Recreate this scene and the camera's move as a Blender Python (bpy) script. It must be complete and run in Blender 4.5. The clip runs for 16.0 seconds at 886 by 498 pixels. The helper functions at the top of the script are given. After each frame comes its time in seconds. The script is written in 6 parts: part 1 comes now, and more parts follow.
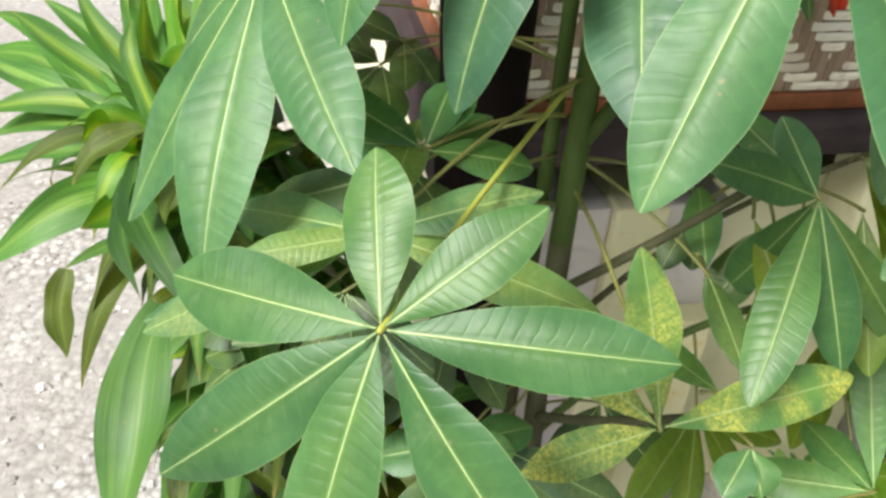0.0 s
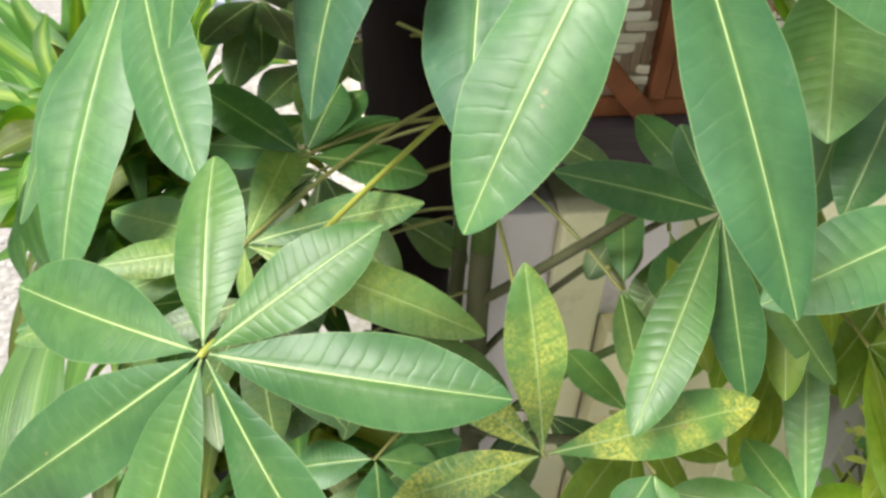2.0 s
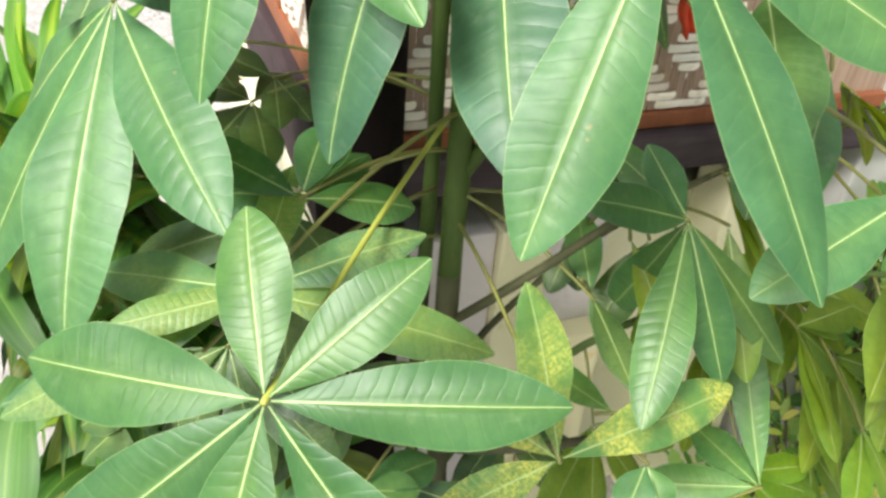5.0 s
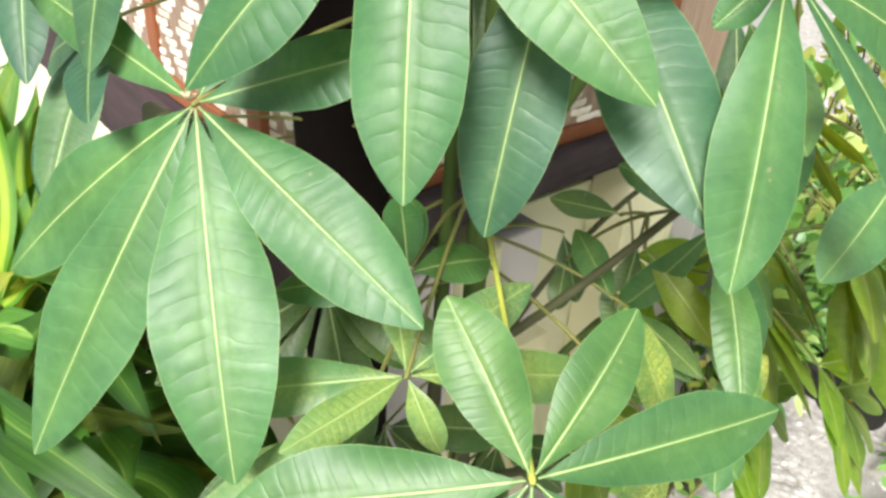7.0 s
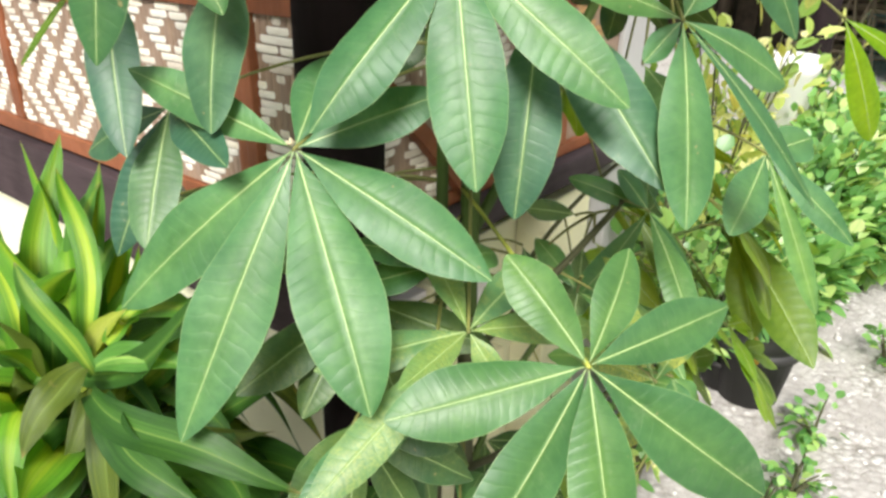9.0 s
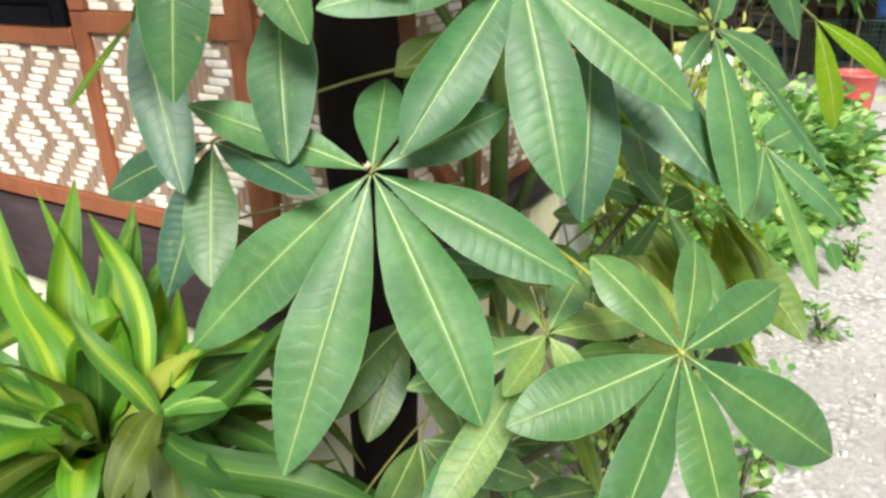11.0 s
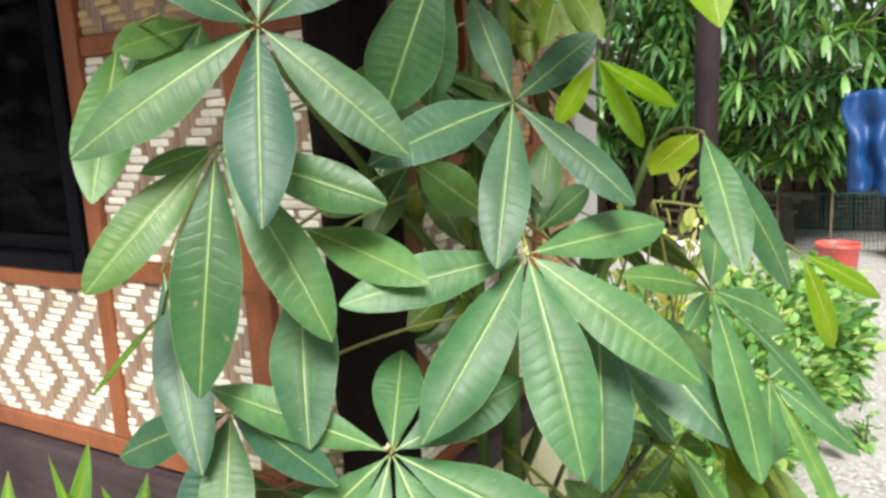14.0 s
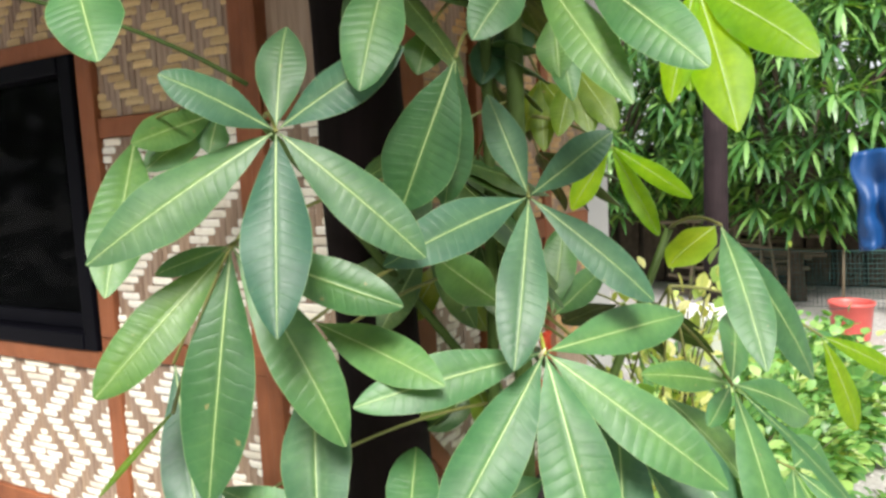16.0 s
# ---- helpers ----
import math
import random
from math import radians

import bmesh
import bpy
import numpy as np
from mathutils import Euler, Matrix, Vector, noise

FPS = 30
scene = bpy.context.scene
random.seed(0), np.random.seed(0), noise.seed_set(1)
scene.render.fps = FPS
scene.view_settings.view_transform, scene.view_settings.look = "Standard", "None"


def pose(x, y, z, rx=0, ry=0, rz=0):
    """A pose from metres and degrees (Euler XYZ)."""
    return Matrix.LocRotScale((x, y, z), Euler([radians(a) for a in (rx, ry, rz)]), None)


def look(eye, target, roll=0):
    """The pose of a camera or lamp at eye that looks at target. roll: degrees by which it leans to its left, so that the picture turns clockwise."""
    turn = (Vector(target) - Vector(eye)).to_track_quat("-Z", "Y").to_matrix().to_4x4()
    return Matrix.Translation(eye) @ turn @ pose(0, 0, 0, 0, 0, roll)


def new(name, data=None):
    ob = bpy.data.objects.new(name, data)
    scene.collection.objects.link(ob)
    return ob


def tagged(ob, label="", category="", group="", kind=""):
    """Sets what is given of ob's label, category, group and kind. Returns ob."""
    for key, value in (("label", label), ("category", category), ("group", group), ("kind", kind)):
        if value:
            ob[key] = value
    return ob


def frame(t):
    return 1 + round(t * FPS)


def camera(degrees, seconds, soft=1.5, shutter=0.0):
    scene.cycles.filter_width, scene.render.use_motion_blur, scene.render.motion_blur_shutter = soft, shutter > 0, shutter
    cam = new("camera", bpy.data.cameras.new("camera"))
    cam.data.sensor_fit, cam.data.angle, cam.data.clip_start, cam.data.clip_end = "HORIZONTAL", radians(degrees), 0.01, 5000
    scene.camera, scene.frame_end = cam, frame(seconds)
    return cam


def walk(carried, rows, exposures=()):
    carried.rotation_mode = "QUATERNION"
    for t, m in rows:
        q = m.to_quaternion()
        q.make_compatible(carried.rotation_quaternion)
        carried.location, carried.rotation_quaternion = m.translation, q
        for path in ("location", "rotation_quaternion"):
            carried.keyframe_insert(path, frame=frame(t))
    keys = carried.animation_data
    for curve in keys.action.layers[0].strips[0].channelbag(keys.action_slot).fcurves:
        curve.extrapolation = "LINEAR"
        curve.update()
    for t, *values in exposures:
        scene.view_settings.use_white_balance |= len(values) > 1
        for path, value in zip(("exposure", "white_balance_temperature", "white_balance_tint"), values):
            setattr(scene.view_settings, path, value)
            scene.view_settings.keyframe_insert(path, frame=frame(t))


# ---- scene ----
cam = camera(63.0, 16.0, soft=2.9)
ROWS = [  # seconds, place in metres, turn in degrees
    (0, -0.0012, -0.0016, 1.3716, 54.77, -2.45, -9.85),
    (0.5, 0.0180, 0.0126, 1.3727, 54.83, -2.37, -8.15),
    (1, 0.0612, 0.0104, 1.3712, 54.21, -3.23, -7.30),
    (1.5, 0.0971, 0.0070, 1.3723, 53.58, -2.72, -8.14),
    (2, 0.1156, 0.0175, 1.3705, 54.04, -2.35, -8.33),
    (2.5, 0.1248, 0.0237, 1.3709, 54.78, -2.46, -8.59),
    (3, 0.1142, 0.0190, 1.3760, 55.47, -1.98, -8.35),
    (3.5, 0.0841, 0.0136, 1.3759, 55.56, -2.86, -11.87),
    (6, -0.0682, 0.0491, 1.3949, 57.63, -3.34, -24.84),
    (6.5, -0.1368, 0.1003, 1.4013, 58.55, -3.22, -31.09),
    (7, -0.2178, 0.1555, 1.4131, 58.44, -3.02, -39.40),
    (7.5, -0.2734, 0.1595, 1.4192, 62.32, -3.08, -41.54),
    (8, -0.3627, 0.1138, 1.4171, 64.48, -2.81, -45.40),
    (8.5, -0.4338, 0.0786, 1.4248, 64.82, -2.63, -46.56),
    (9, -0.4802, 0.1072, 1.4277, 65.44, -0.58, -51.41),
    (9.5, -0.5167, 0.1738, 1.4300, 64.86, -0.09, -55.38),
    (9.7, -0.5338, 0.1884, 1.4317, 64.67, 0.56, -56.46),
    (11.8, -0.6017, 0.2618, 1.4318, 68.57, 1.26, -62.65),
    (12, -0.6005, 0.2682, 1.4372, 68.86, 1.45, -63.59),
    (12.5, -0.6008, 0.2708, 1.4575, 70.47, 1.80, -64.53),
    (13, -0.6041, 0.2788, 1.4889, 74.50, 1.99, -61.69),
    (13.5, -0.5968, 0.2696, 1.5209, 76.91, 2.39, -61.56),
    (14, -0.5935, 0.2594, 1.5471, 79.89, 2.77, -60.92),
    (14.5, -0.6020, 0.2641, 1.5690, 82.27, 2.64, -60.45),
    (15, -0.5961, 0.2651, 1.5818, 83.38, 3.01, -60.16),
    (15.5, -0.5891, 0.2706, 1.5896, 83.79, 3.03, -60.33),
    (16, -0.5826, 0.2715, 1.5911, 84.07, 2.79, -60.23),
]
walk(
    cam,
    [(t, pose(x, y, z, rx, ry, rz)) for t, x, y, z, rx, ry, rz in ROWS],
    exposures=[(0.0, 0.37), (1.0, 0.34), (2.0, 0.5), (3.0, 0.57), (6.0, 0.67), (7.5, 0.58), (9.5, 0.46), (12.5, 0.37), (14.5, 0.46), (16.0, 0.54)],
)

# ---- light: bright overcast noon ----
SUN_UP, SUN_ROUND = 44.0, 238.0  # degrees above the horizon, clockwise from +y
world = bpy.data.worlds.new("overcast_sky")
scene.world = world
world.use_nodes = True
wn, wl = world.node_tree.nodes, world.node_tree.links
wn.clear()
sky = wn.new("ShaderNodeTexSky")
sky.sky_type, sky.sun_disc = "NISHITA", False
sky.sun_elevation, sky.sun_rotation = radians(SUN_UP), radians(SUN_ROUND)
sky.dust_density, sky.air_density, sky.ozone_density = 4.0, 1.0, 1.0
cloud = wn.new("ShaderNodeMixRGB")  # a veil of even cloud over the blue
cloud.inputs[0].default_value = 0.7
cloud.inputs[2].default_value = (10.5, 10.8, 11.0, 1)
back = wn.new("ShaderNodeBackground")
back.inputs[1].default_value = 0.085
wo = wn.new("ShaderNodeOutputWorld")
wl.new(sky.outputs[0], cloud.inputs[1])
wl.new(cloud.outputs[0], back.inputs[0])
wl.new(back.outputs[0], wo.inputs[0])

sun = new("sun", bpy.data.lights.new("sun", "SUN"))
sun.data.energy, sun.data.angle, sun.data.color = 5.0, radians(20), (1.0, 0.97, 0.92)
su, sr = radians(SUN_UP), radians(SUN_ROUND)
sun_from = Vector((math.sin(sr) * math.cos(su), math.cos(sr) * math.cos(su), math.sin(su)))
sun.matrix_world = look(sun_from * 20, (0, 0, 0))


# ---- materials ----
class Mat:
    """A small builder for node materials."""

    def __init__(self, name, rough=0.6, metal=0.0, spec=0.5):
        self.m = bpy.data.materials.new(name)
        self.m.use_nodes = True
        self.n, self.l = self.m.node_tree.nodes, self.m.node_tree.links
        self.bsdf = self.n["Principled BSDF"]
        self.out = self.n["Material Output"]
        self.bsdf.inputs["Roughness"].default_value = rough
        self.bsdf.inputs["Metallic"].default_value = metal
        self.bsdf.inputs["Specular IOR Level"].default_value = spec
        self.tc = self.n.new("ShaderNodeTexCoord")

    def coord(self, which="Object", scale=(1, 1, 1)):
        mp = self.n.new("ShaderNodeMapping")
        mp.inputs["Scale"].default_value = scale
        self.l.new(self.tc.outputs[which], mp.inputs[0])
        return mp.outputs[0]

    def noise(self, vec, scale, detail=4.0, rough=0.55):
        t = self.n.new("ShaderNodeTexNoise")
        t.inputs["Scale"].default_value, t.inputs["Detail"].default_value, t.inputs["Roughness"].default_value = scale, detail, rough
        self.l.new(vec, t.inputs["Vector"])
        return t.outputs["Fac"]

    def ramp(self, fac, stops):
        r = self.n.new("ShaderNodeValToRGB")
        els = r.color_ramp.elements
        while len(els) < len(stops):
            els.new(0.5)
        for e, (p, c) in zip(els, stops):
            e.position, e.color = p, (*c, 1) if len(c) == 3 else c
        self.l.new(fac, r.inputs[0])
        return r.outputs[0]

    def mix(self, fac, a, b, how="MIX"):
        x = self.n.new("ShaderNodeMixRGB")
        x.blend_type = how
        for s, v in ((0, fac), (1, a), (2, b)):
            if isinstance(v, (int, float)):
                x.inputs[s].default_value = v
            elif isinstance(v, tuple):
                x.inputs[s].default_value = (*v, 1)
            else:
                self.l.new(v, x.inputs[s])
        return x.outputs[0]

    def math(self, op, a, b=None, c=None):
        x = self.n.new("ShaderNodeMath")
        x.operation = op
        for s, v in enumerate((a, b, c)):
            if v is None:
                continue
            if isinstance(v, (int, float)):
                x.inputs[s].default_value = v
            else:
                self.l.new(v, x.inputs[s])
        return x.outputs[0]

    def rnd(self):
        return self.n.new("ShaderNodeObjectInfo").outputs["Random"]

    def island(self):
        return self.n.new("ShaderNodeNewGeometry").outputs["Random Per Island"]

    def color(self, sock):
        self.l.new(sock, self.bsdf.inputs["Base Color"])

    def bump(self, height, strength=0.3, dist=0.002):
        b = self.n.new("ShaderNodeBump")
        b.inputs["Strength"].default_value, b.inputs["Distance"].default_value = strength, dist
        self.l.new(height, b.inputs["Height"])
        self.l.new(b.outputs[0], self.bsdf.inputs["Normal"])
        return b.outputs[0]

    def roughness(self, sock):
        self.l.new(sock, self.bsdf.inputs["Roughness"])

    def leafy(self, col, amount, normal=None):
        """Lets light through, as a leaf does."""
        tr = self.n.new("ShaderNodeBsdfTranslucent")
        self.l.new(col, tr.inputs[0])
        if normal is not None:
            self.l.new(normal, tr.inputs["Normal"])
        mx = self.n.new("ShaderNodeMixShader")
        mx.inputs[0].default_value = amount
        self.l.new(self.bsdf.outputs[0], mx.inputs[1])
        self.l.new(tr.outputs[0], mx.inputs[2])
        self.l.new(mx.outputs[0], self.out.inputs[0])


def uv_parts(k):
    """u across (0.5 at the midrib) and v along a leaf."""
    s = k.n.new("ShaderNodeSeparateXYZ")
    k.l.new(k.tc.outputs["UV"], s.inputs[0])
    return s.outputs[0], s.outputs[1]


def leaf_mat(name, dark, light, through_col, mottle=0.0, rough=0.47, amount=0.2, quilted=0.3):
    k = Mat(name, rough, 0, 0.56)
    u, v = uv_parts(k)
    side = k.math("ABSOLUTE", k.math("SUBTRACT", u, 0.5))
    obj = k.coord("Object")
    big, fine = k.noise(obj, 14, 3), k.noise(obj, 260, 4)
    col = k.mix(k.ramp(big, [(0.3, (0, 0, 0)), (0.7, (1, 1, 1))]), dark, light)
    tone = k.ramp(k.rnd(), [(0.0, (0.62, 0.74, 0.84)), (0.35, (0.85, 0.9, 0.92)), (0.6, (1, 1, 1)), (1.0, (1.3, 1.12, 0.8))])
    col = k.mix(1.0, col, tone, "MULTIPLY")
    blot = k.ramp(k.noise(obj, 85, 5, 0.65), [(0.3, (0.84, 0.88, 0.86)), (0.5, (1, 1, 1)), (0.72, (1.2, 1.13, 1.08))])
    col = k.mix(1.0, col, blot, "MULTIPLY")
    # yellower towards the midrib, bluer at the margin
    across = k.ramp(side, [(0.0, (1.18, 1.06, 0.82)), (0.3, (1, 1, 1)), (0.5, (0.9, 0.98, 1.04))])
    col = k.mix(0.8, col, across, "MULTIPLY")
    col = k.mix(k.math("MULTIPLY", fine, 0.25), col, k.mix(1.0, col, (1.35, 1.3, 1.2), "MULTIPLY"))
    # side veins: a little paler, uneven, curving towards the tip
    wob = k.math("MULTIPLY", k.math("SUBTRACT", k.noise(obj, 40, 2), 0.5), 0.8)
    w = k.math("ADD", wob, k.math("SUBTRACT", k.math("MULTIPLY", v, 17.0), k.math("MULTIPLY", side, 1.7)))
    saw = k.math("ABSOLUTE", k.math("SUBTRACT", k.math("FRACT", w), 0.5))
    vein = k.ramp(saw, [(0.0, (1, 1, 1)), (0.1, (0, 0, 0))])
    seen = k.ramp(k.noise(obj, 30, 2), [(0.4, (0.2, 0.2, 0.2)), (0.65, (1, 1, 1))])
    col = k.mix(k.math("MULTIPLY", k.math("MULTIPLY", vein, seen), 0.09), col, (0.2, 0.34, 0.12))
    near_rib = k.ramp(side, [(0.0, (1, 1, 1)), (0.045, (0, 0, 0))])
    col = k.mix(k.math("MULTIPLY", near_rib, 0.16), col, (0.26, 0.42, 0.12))
    rim = k.ramp(side, [(0.485, (0, 0, 0)), (0.498, (1, 1, 1))])
    col = k.mix(k.math("MULTIPLY", rim, 0.45), col, (0.3, 0.42, 0.16))
    if mottle:
        spot = k.noise(obj, 380, 6, 0.75)
        patch = k.ramp(k.noise(obj, 20, 3), [(0.38, (0, 0, 0)), (0.62, (1, 1, 1))])
        between = k.ramp(saw, [(0.02, (0.5, 0.5, 0.5)), (0.2, (1, 1, 1))])
        f = k.math("MULTIPLY", k.ramp(spot, [(0.4, (0, 0, 0)), (0.62, (1, 1, 1))]), patch)
        f = k.math("MULTIPLY", f, between)
        col = k.mix(k.math("MULTIPLY", f, mottle), col, (0.68, 0.62, 0.12))
        col = k.mix(k.math("MULTIPLY", patch, mottle * 0.12), col, (0.36, 0.44, 0.06))
    # dust, rubs and pin holes
    rub = k.ramp(k.noise(obj, 45, 6, 0.7), [(0.58, (0, 0, 0)), (0.75, (1, 1, 1))])
    col = k.mix(k.math("MULTIPLY", rub, 0.14), col, (0.4, 0.45, 0.3))
    scar = k.ramp(k.noise(obj, 90, 2, 0.4), [(0.76, (0, 0, 0)), (0.79, (1, 1, 1))])
    col = k.mix(k.math("MULTIPLY", scar, 0.55), col, (0.3, 0.24, 0.1))
    k.color(col)
    k.roughness(k.math("ADD", k.math("MULTIPLY", k.noise(obj, 60, 3), 0.2), rough - 0.08))
    groove = k.ramp(saw, [(0.0, (0.0, 0.0, 0.0)), (0.09, (0.65, 0.65, 0.65)), (0.25, (0.95, 0.95, 0.95)), (0.5, (1, 1, 1))])
    fade = k.ramp(side, [(0.02, (0, 0, 0)), (0.12, (1, 1, 1)), (0.5, (0.7, 0.7, 0.7))])
    patchy = k.ramp(k.noise(obj, 26, 2), [(0.35, (0.5, 0.5, 0.5)), (0.7, (1, 1, 1))])
    quilt = k.math("MULTIPLY", groove, k.math("MULTIPLY", fade, patchy))
    cell = k.n.new("ShaderNodeTexVoronoi")  # net of fine veins
    cell.inputs["Scale"].default_value = 230
    k.l.new(obj, cell.inputs["Vector"])
    net = k.math("SUBTRACT", 1.0, cell.outputs["Distance"])
    nrm = k.bump(k.mix(0.16, quilt, k.mix(0.5, net, k.noise(obj, 120, 5, 0.65))), quilted * 0.72, 0.002)
    k.leafy(k.mix(1.0, col, through_col, "MULTIPLY"), amount, nrm)
    return k.m


M_LEAF = leaf_mat("pachira_leaf", (0.047, 0.14, 0.044), (0.093, 0.226, 0.078), (2.4, 1.9, 0.5))
# deeper green copy; shade on some leaves is put into its colour
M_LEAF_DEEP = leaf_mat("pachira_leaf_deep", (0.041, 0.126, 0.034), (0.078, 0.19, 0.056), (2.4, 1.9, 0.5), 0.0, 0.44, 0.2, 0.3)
M_LEAF_MOTTLED = leaf_mat("pachira_leaf_mottled", (0.06, 0.16, 0.04), (0.11, 0.24, 0.06), (2.2, 1.8, 0.5), 0.9)
M_LEAF_PALE = leaf_mat("pachira_leaf_blotched", (0.065, 0.165, 0.06), (0.11, 0.235, 0.09), (2.2, 1.8, 0.7), 0.25)
# bluish copy: sky sheen and shade on these leaves put into the colour
M_LEAF_BLUE = leaf_mat("pachira_leaf_bluish", (0.037, 0.108, 0.056), (0.07, 0.17, 0.09), (2.2, 1.8, 0.6), 0.0, 0.47)
# darker copy of M_LEAF with the shade between leaves put into its colour
M_LEAF_SHADED = leaf_mat("pachira_leaf_shaded", (0.03, 0.085, 0.024), (0.06, 0.13, 0.032), (2.0, 1.6, 0.5), 0.1, 0.45, 0.09)
M_LEAF_OLIVE = leaf_mat("pachira_leaf_olive", (0.11, 0.2, 0.018), (0.16, 0.26, 0.025), (2.0, 1.5, 0.4), 0.05, 0.46, 0.36, 0.2)
# lime of sun shining through these leaves is put into the base colour
M_LEAF_LIME = leaf_mat("pachira_leaf_lime", (0.17, 0.37, 0.008), (0.24, 0.45, 0.012), (1.9, 1.6, 0.3), 0.0, 0.5, 0.62, 0.1)
M_LEAF_YOUNG = leaf_mat("pachira_leaf_young", (0.14, 0.27, 0.02), (0.21, 0.35, 0.03), (2.0, 1.6, 0.4), 0.0, 0.44, 0.45, 0.15)


def rib_mat(name, a, b, rough=0.45):
    k = Mat(name, rough)
    n = k.noise(k.coord("Object"), 60, 4)
    k.color(k.mix(n, a, b))
    k.bump(k.noise(k.coord("Object"), 400, 2), 0.2, 0.0005)
    return k.m


M_RIB = rib_mat("leaf_midrib", (0.33, 0.44, 0.16), (0.43, 0.53, 0.24))
M_BUD = rib_mat("new_shoot", (0.5, 0.42, 0.24), (0.66, 0.6, 0.42))
M_PETIOLE = rib_mat("petiole", (0.3, 0.36, 0.05), (0.45, 0.45, 0.09))
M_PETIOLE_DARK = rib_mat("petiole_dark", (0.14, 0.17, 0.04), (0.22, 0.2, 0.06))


def bark_mat(name, a, b, scale=(30, 30, 6), rough=0.8, ring=0.0):
    k = Mat(name, rough, 0, 0.2)
    o = k.coord("Object", scale)
    n = k.noise(o, 3, 6, 0.65)
    col = k.mix(n, a, b)
    col = k.mix(k.ramp(k.noise(k.coord("Object"), 8, 3), [(0.4, (0, 0, 0)), (0.7, (1, 1, 1))]), col, k.mix(1.0, col, (0.6, 0.6, 0.6), "MULTIPLY"))
    k.color(col)
    k.bump(k.noise(o, 5, 6, 0.7), 0.5, 0.002)
    return k.m


M_TRUNK = bark_mat("green_trunk", (0.05, 0.095, 0.02), (0.105, 0.155, 0.04), (40, 40, 8), 0.6)
M_TRUNK_LOW = bark_mat("brown_trunk", (0.05, 0.055, 0.025), (0.12, 0.12, 0.065))
# near-black: the shade on the corner post is put into this colour
M_POST = bark_mat("shaded_post", (0.002, 0.001, 0.001), (0.011, 0.005, 0.005), (25, 25, 3), 0.95)
M_BEAM_Y = bark_mat("weathered_beam_long", (0.028, 0.019, 0.021), (0.095, 0.066, 0.072), (30, 3, 30), 0.8)
M_BEAM_X = bark_mat("weathered_beam_cross", (0.03, 0.022, 0.026), (0.095, 0.072, 0.08), (3, 30, 30), 0.8)
M_FRAME = bark_mat("varnished_frame", (0.22, 0.074, 0.036), (0.37, 0.135, 0.062), (40, 40, 4), 0.5)
M_FAR_POST = bark_mat("brown_post", (0.012, 0.007, 0.008), (0.038, 0.025, 0.028), (25, 25, 3), 0.8)
M_FAR_WOOD = bark_mat("far_wood", (0.05, 0.04, 0.03), (0.16, 0.12, 0.09), (8, 8, 1))


def strip_mat(name, a, b, c, axis):
    k = Mat(name, 0.45)
    sc = (180, 4, 180) if axis == "y" else ((4, 180, 180) if axis == "x" else (160, 160, 5))
    o = k.coord("Object", sc)
    n = k.noise(o, 1.6, 5, 0.6)
    col = k.ramp(n, [(0.25, a), (0.55, b), (0.85, c)])
    tone = k.ramp(k.rnd(), [(0.0, (0.78, 0.72, 0.66)), (0.4, (1, 1, 1)), (1.0, (1.12, 1.08, 1.0))])
    col = k.mix(1.0, col, tone, "MULTIPLY")
    blot = k.ramp(k.noise(k.coord("Object", (1, 1, 1)), 55, 3), [(0.55, (0, 0, 0)), (0.72, (1, 1, 1))])
    col = k.mix(k.math("MULTIPLY", blot, 0.35), col, (0.42, 0.3, 0.2))
    k.color(col)
    k.bump(n, 0.35, 0.0008)
    return k.m


M_SLAT_Y = strip_mat("bamboo_skin_along", (0.75, 0.69, 0.58), (0.85, 0.81, 0.74), (0.89, 0.87, 0.82), "y")
M_SLAT_X = strip_mat("bamboo_skin_across", (0.75, 0.69, 0.58), (0.85, 0.81, 0.74), (0.89, 0.87, 0.82), "x")
# darker tan copies for upper panels: eave shade and age put into colour
M_SLAT_TAN_Y = strip_mat("bamboo_skin_tan_shaded_along", (0.42, 0.27, 0.12), (0.6, 0.43, 0.22), (0.68, 0.53, 0.3), "y")
M_SLAT_TAN_X = strip_mat("bamboo_skin_tan_shaded_across", (0.36, 0.2, 0.08), (0.52, 0.32, 0.14), (0.6, 0.42, 0.2), "x")
M_STAKE = strip_mat("bamboo_inner", (0.2, 0.13, 0.09), (0.34, 0.24, 0.18), (0.44, 0.34, 0.27), "z")


def plaster_mat(name, a, b, dirt=(0.35, 0.3, 0.26), amount=0.3):
    k = Mat(name, 0.85, 0, 0.3)
    o = k.coord("Object")
    col = k.mix(k.noise(o, 5, 5), a, b)
    spots = k.ramp(k.noise(o, 18, 7, 0.7), [(0.55, (0, 0, 0)), (0.75, (1, 1, 1))])
    col = k.mix(k.math("MULTIPLY", spots, amount), col, dirt)
    k.color(col)
    k.bump(k.noise(o, 120, 5), 0.35, 0.002)
    return k.m


M_CREAM = plaster_mat("cream_plaster", (0.72, 0.7, 0.5), (0.82, 0.8, 0.6), (0.5, 0.45, 0.25), 0.25)
M_YELLOW = plaster_mat("yellowed_plaster", (0.78, 0.74, 0.47), (0.86, 0.83, 0.6), (0.42, 0.34, 0.12), 0.35)
M_PINK = plaster_mat("pinkish_concrete", (0.66, 0.6, 0.61), (0.78, 0.73, 0.74), (0.36, 0.31, 0.3), 0.45)
M_STAINED = plaster_mat("stained_plaster", (0.74, 0.68, 0.4), (0.84, 0.8, 0.58), (0.72, 0.46, 0.06), 0.85)
M_BRIGHT_WHITE = plaster_mat("bright_white", (0.82, 0.81, 0.78), (0.88, 0.87, 0.85), (0.6, 0.58, 0.52), 0.15)
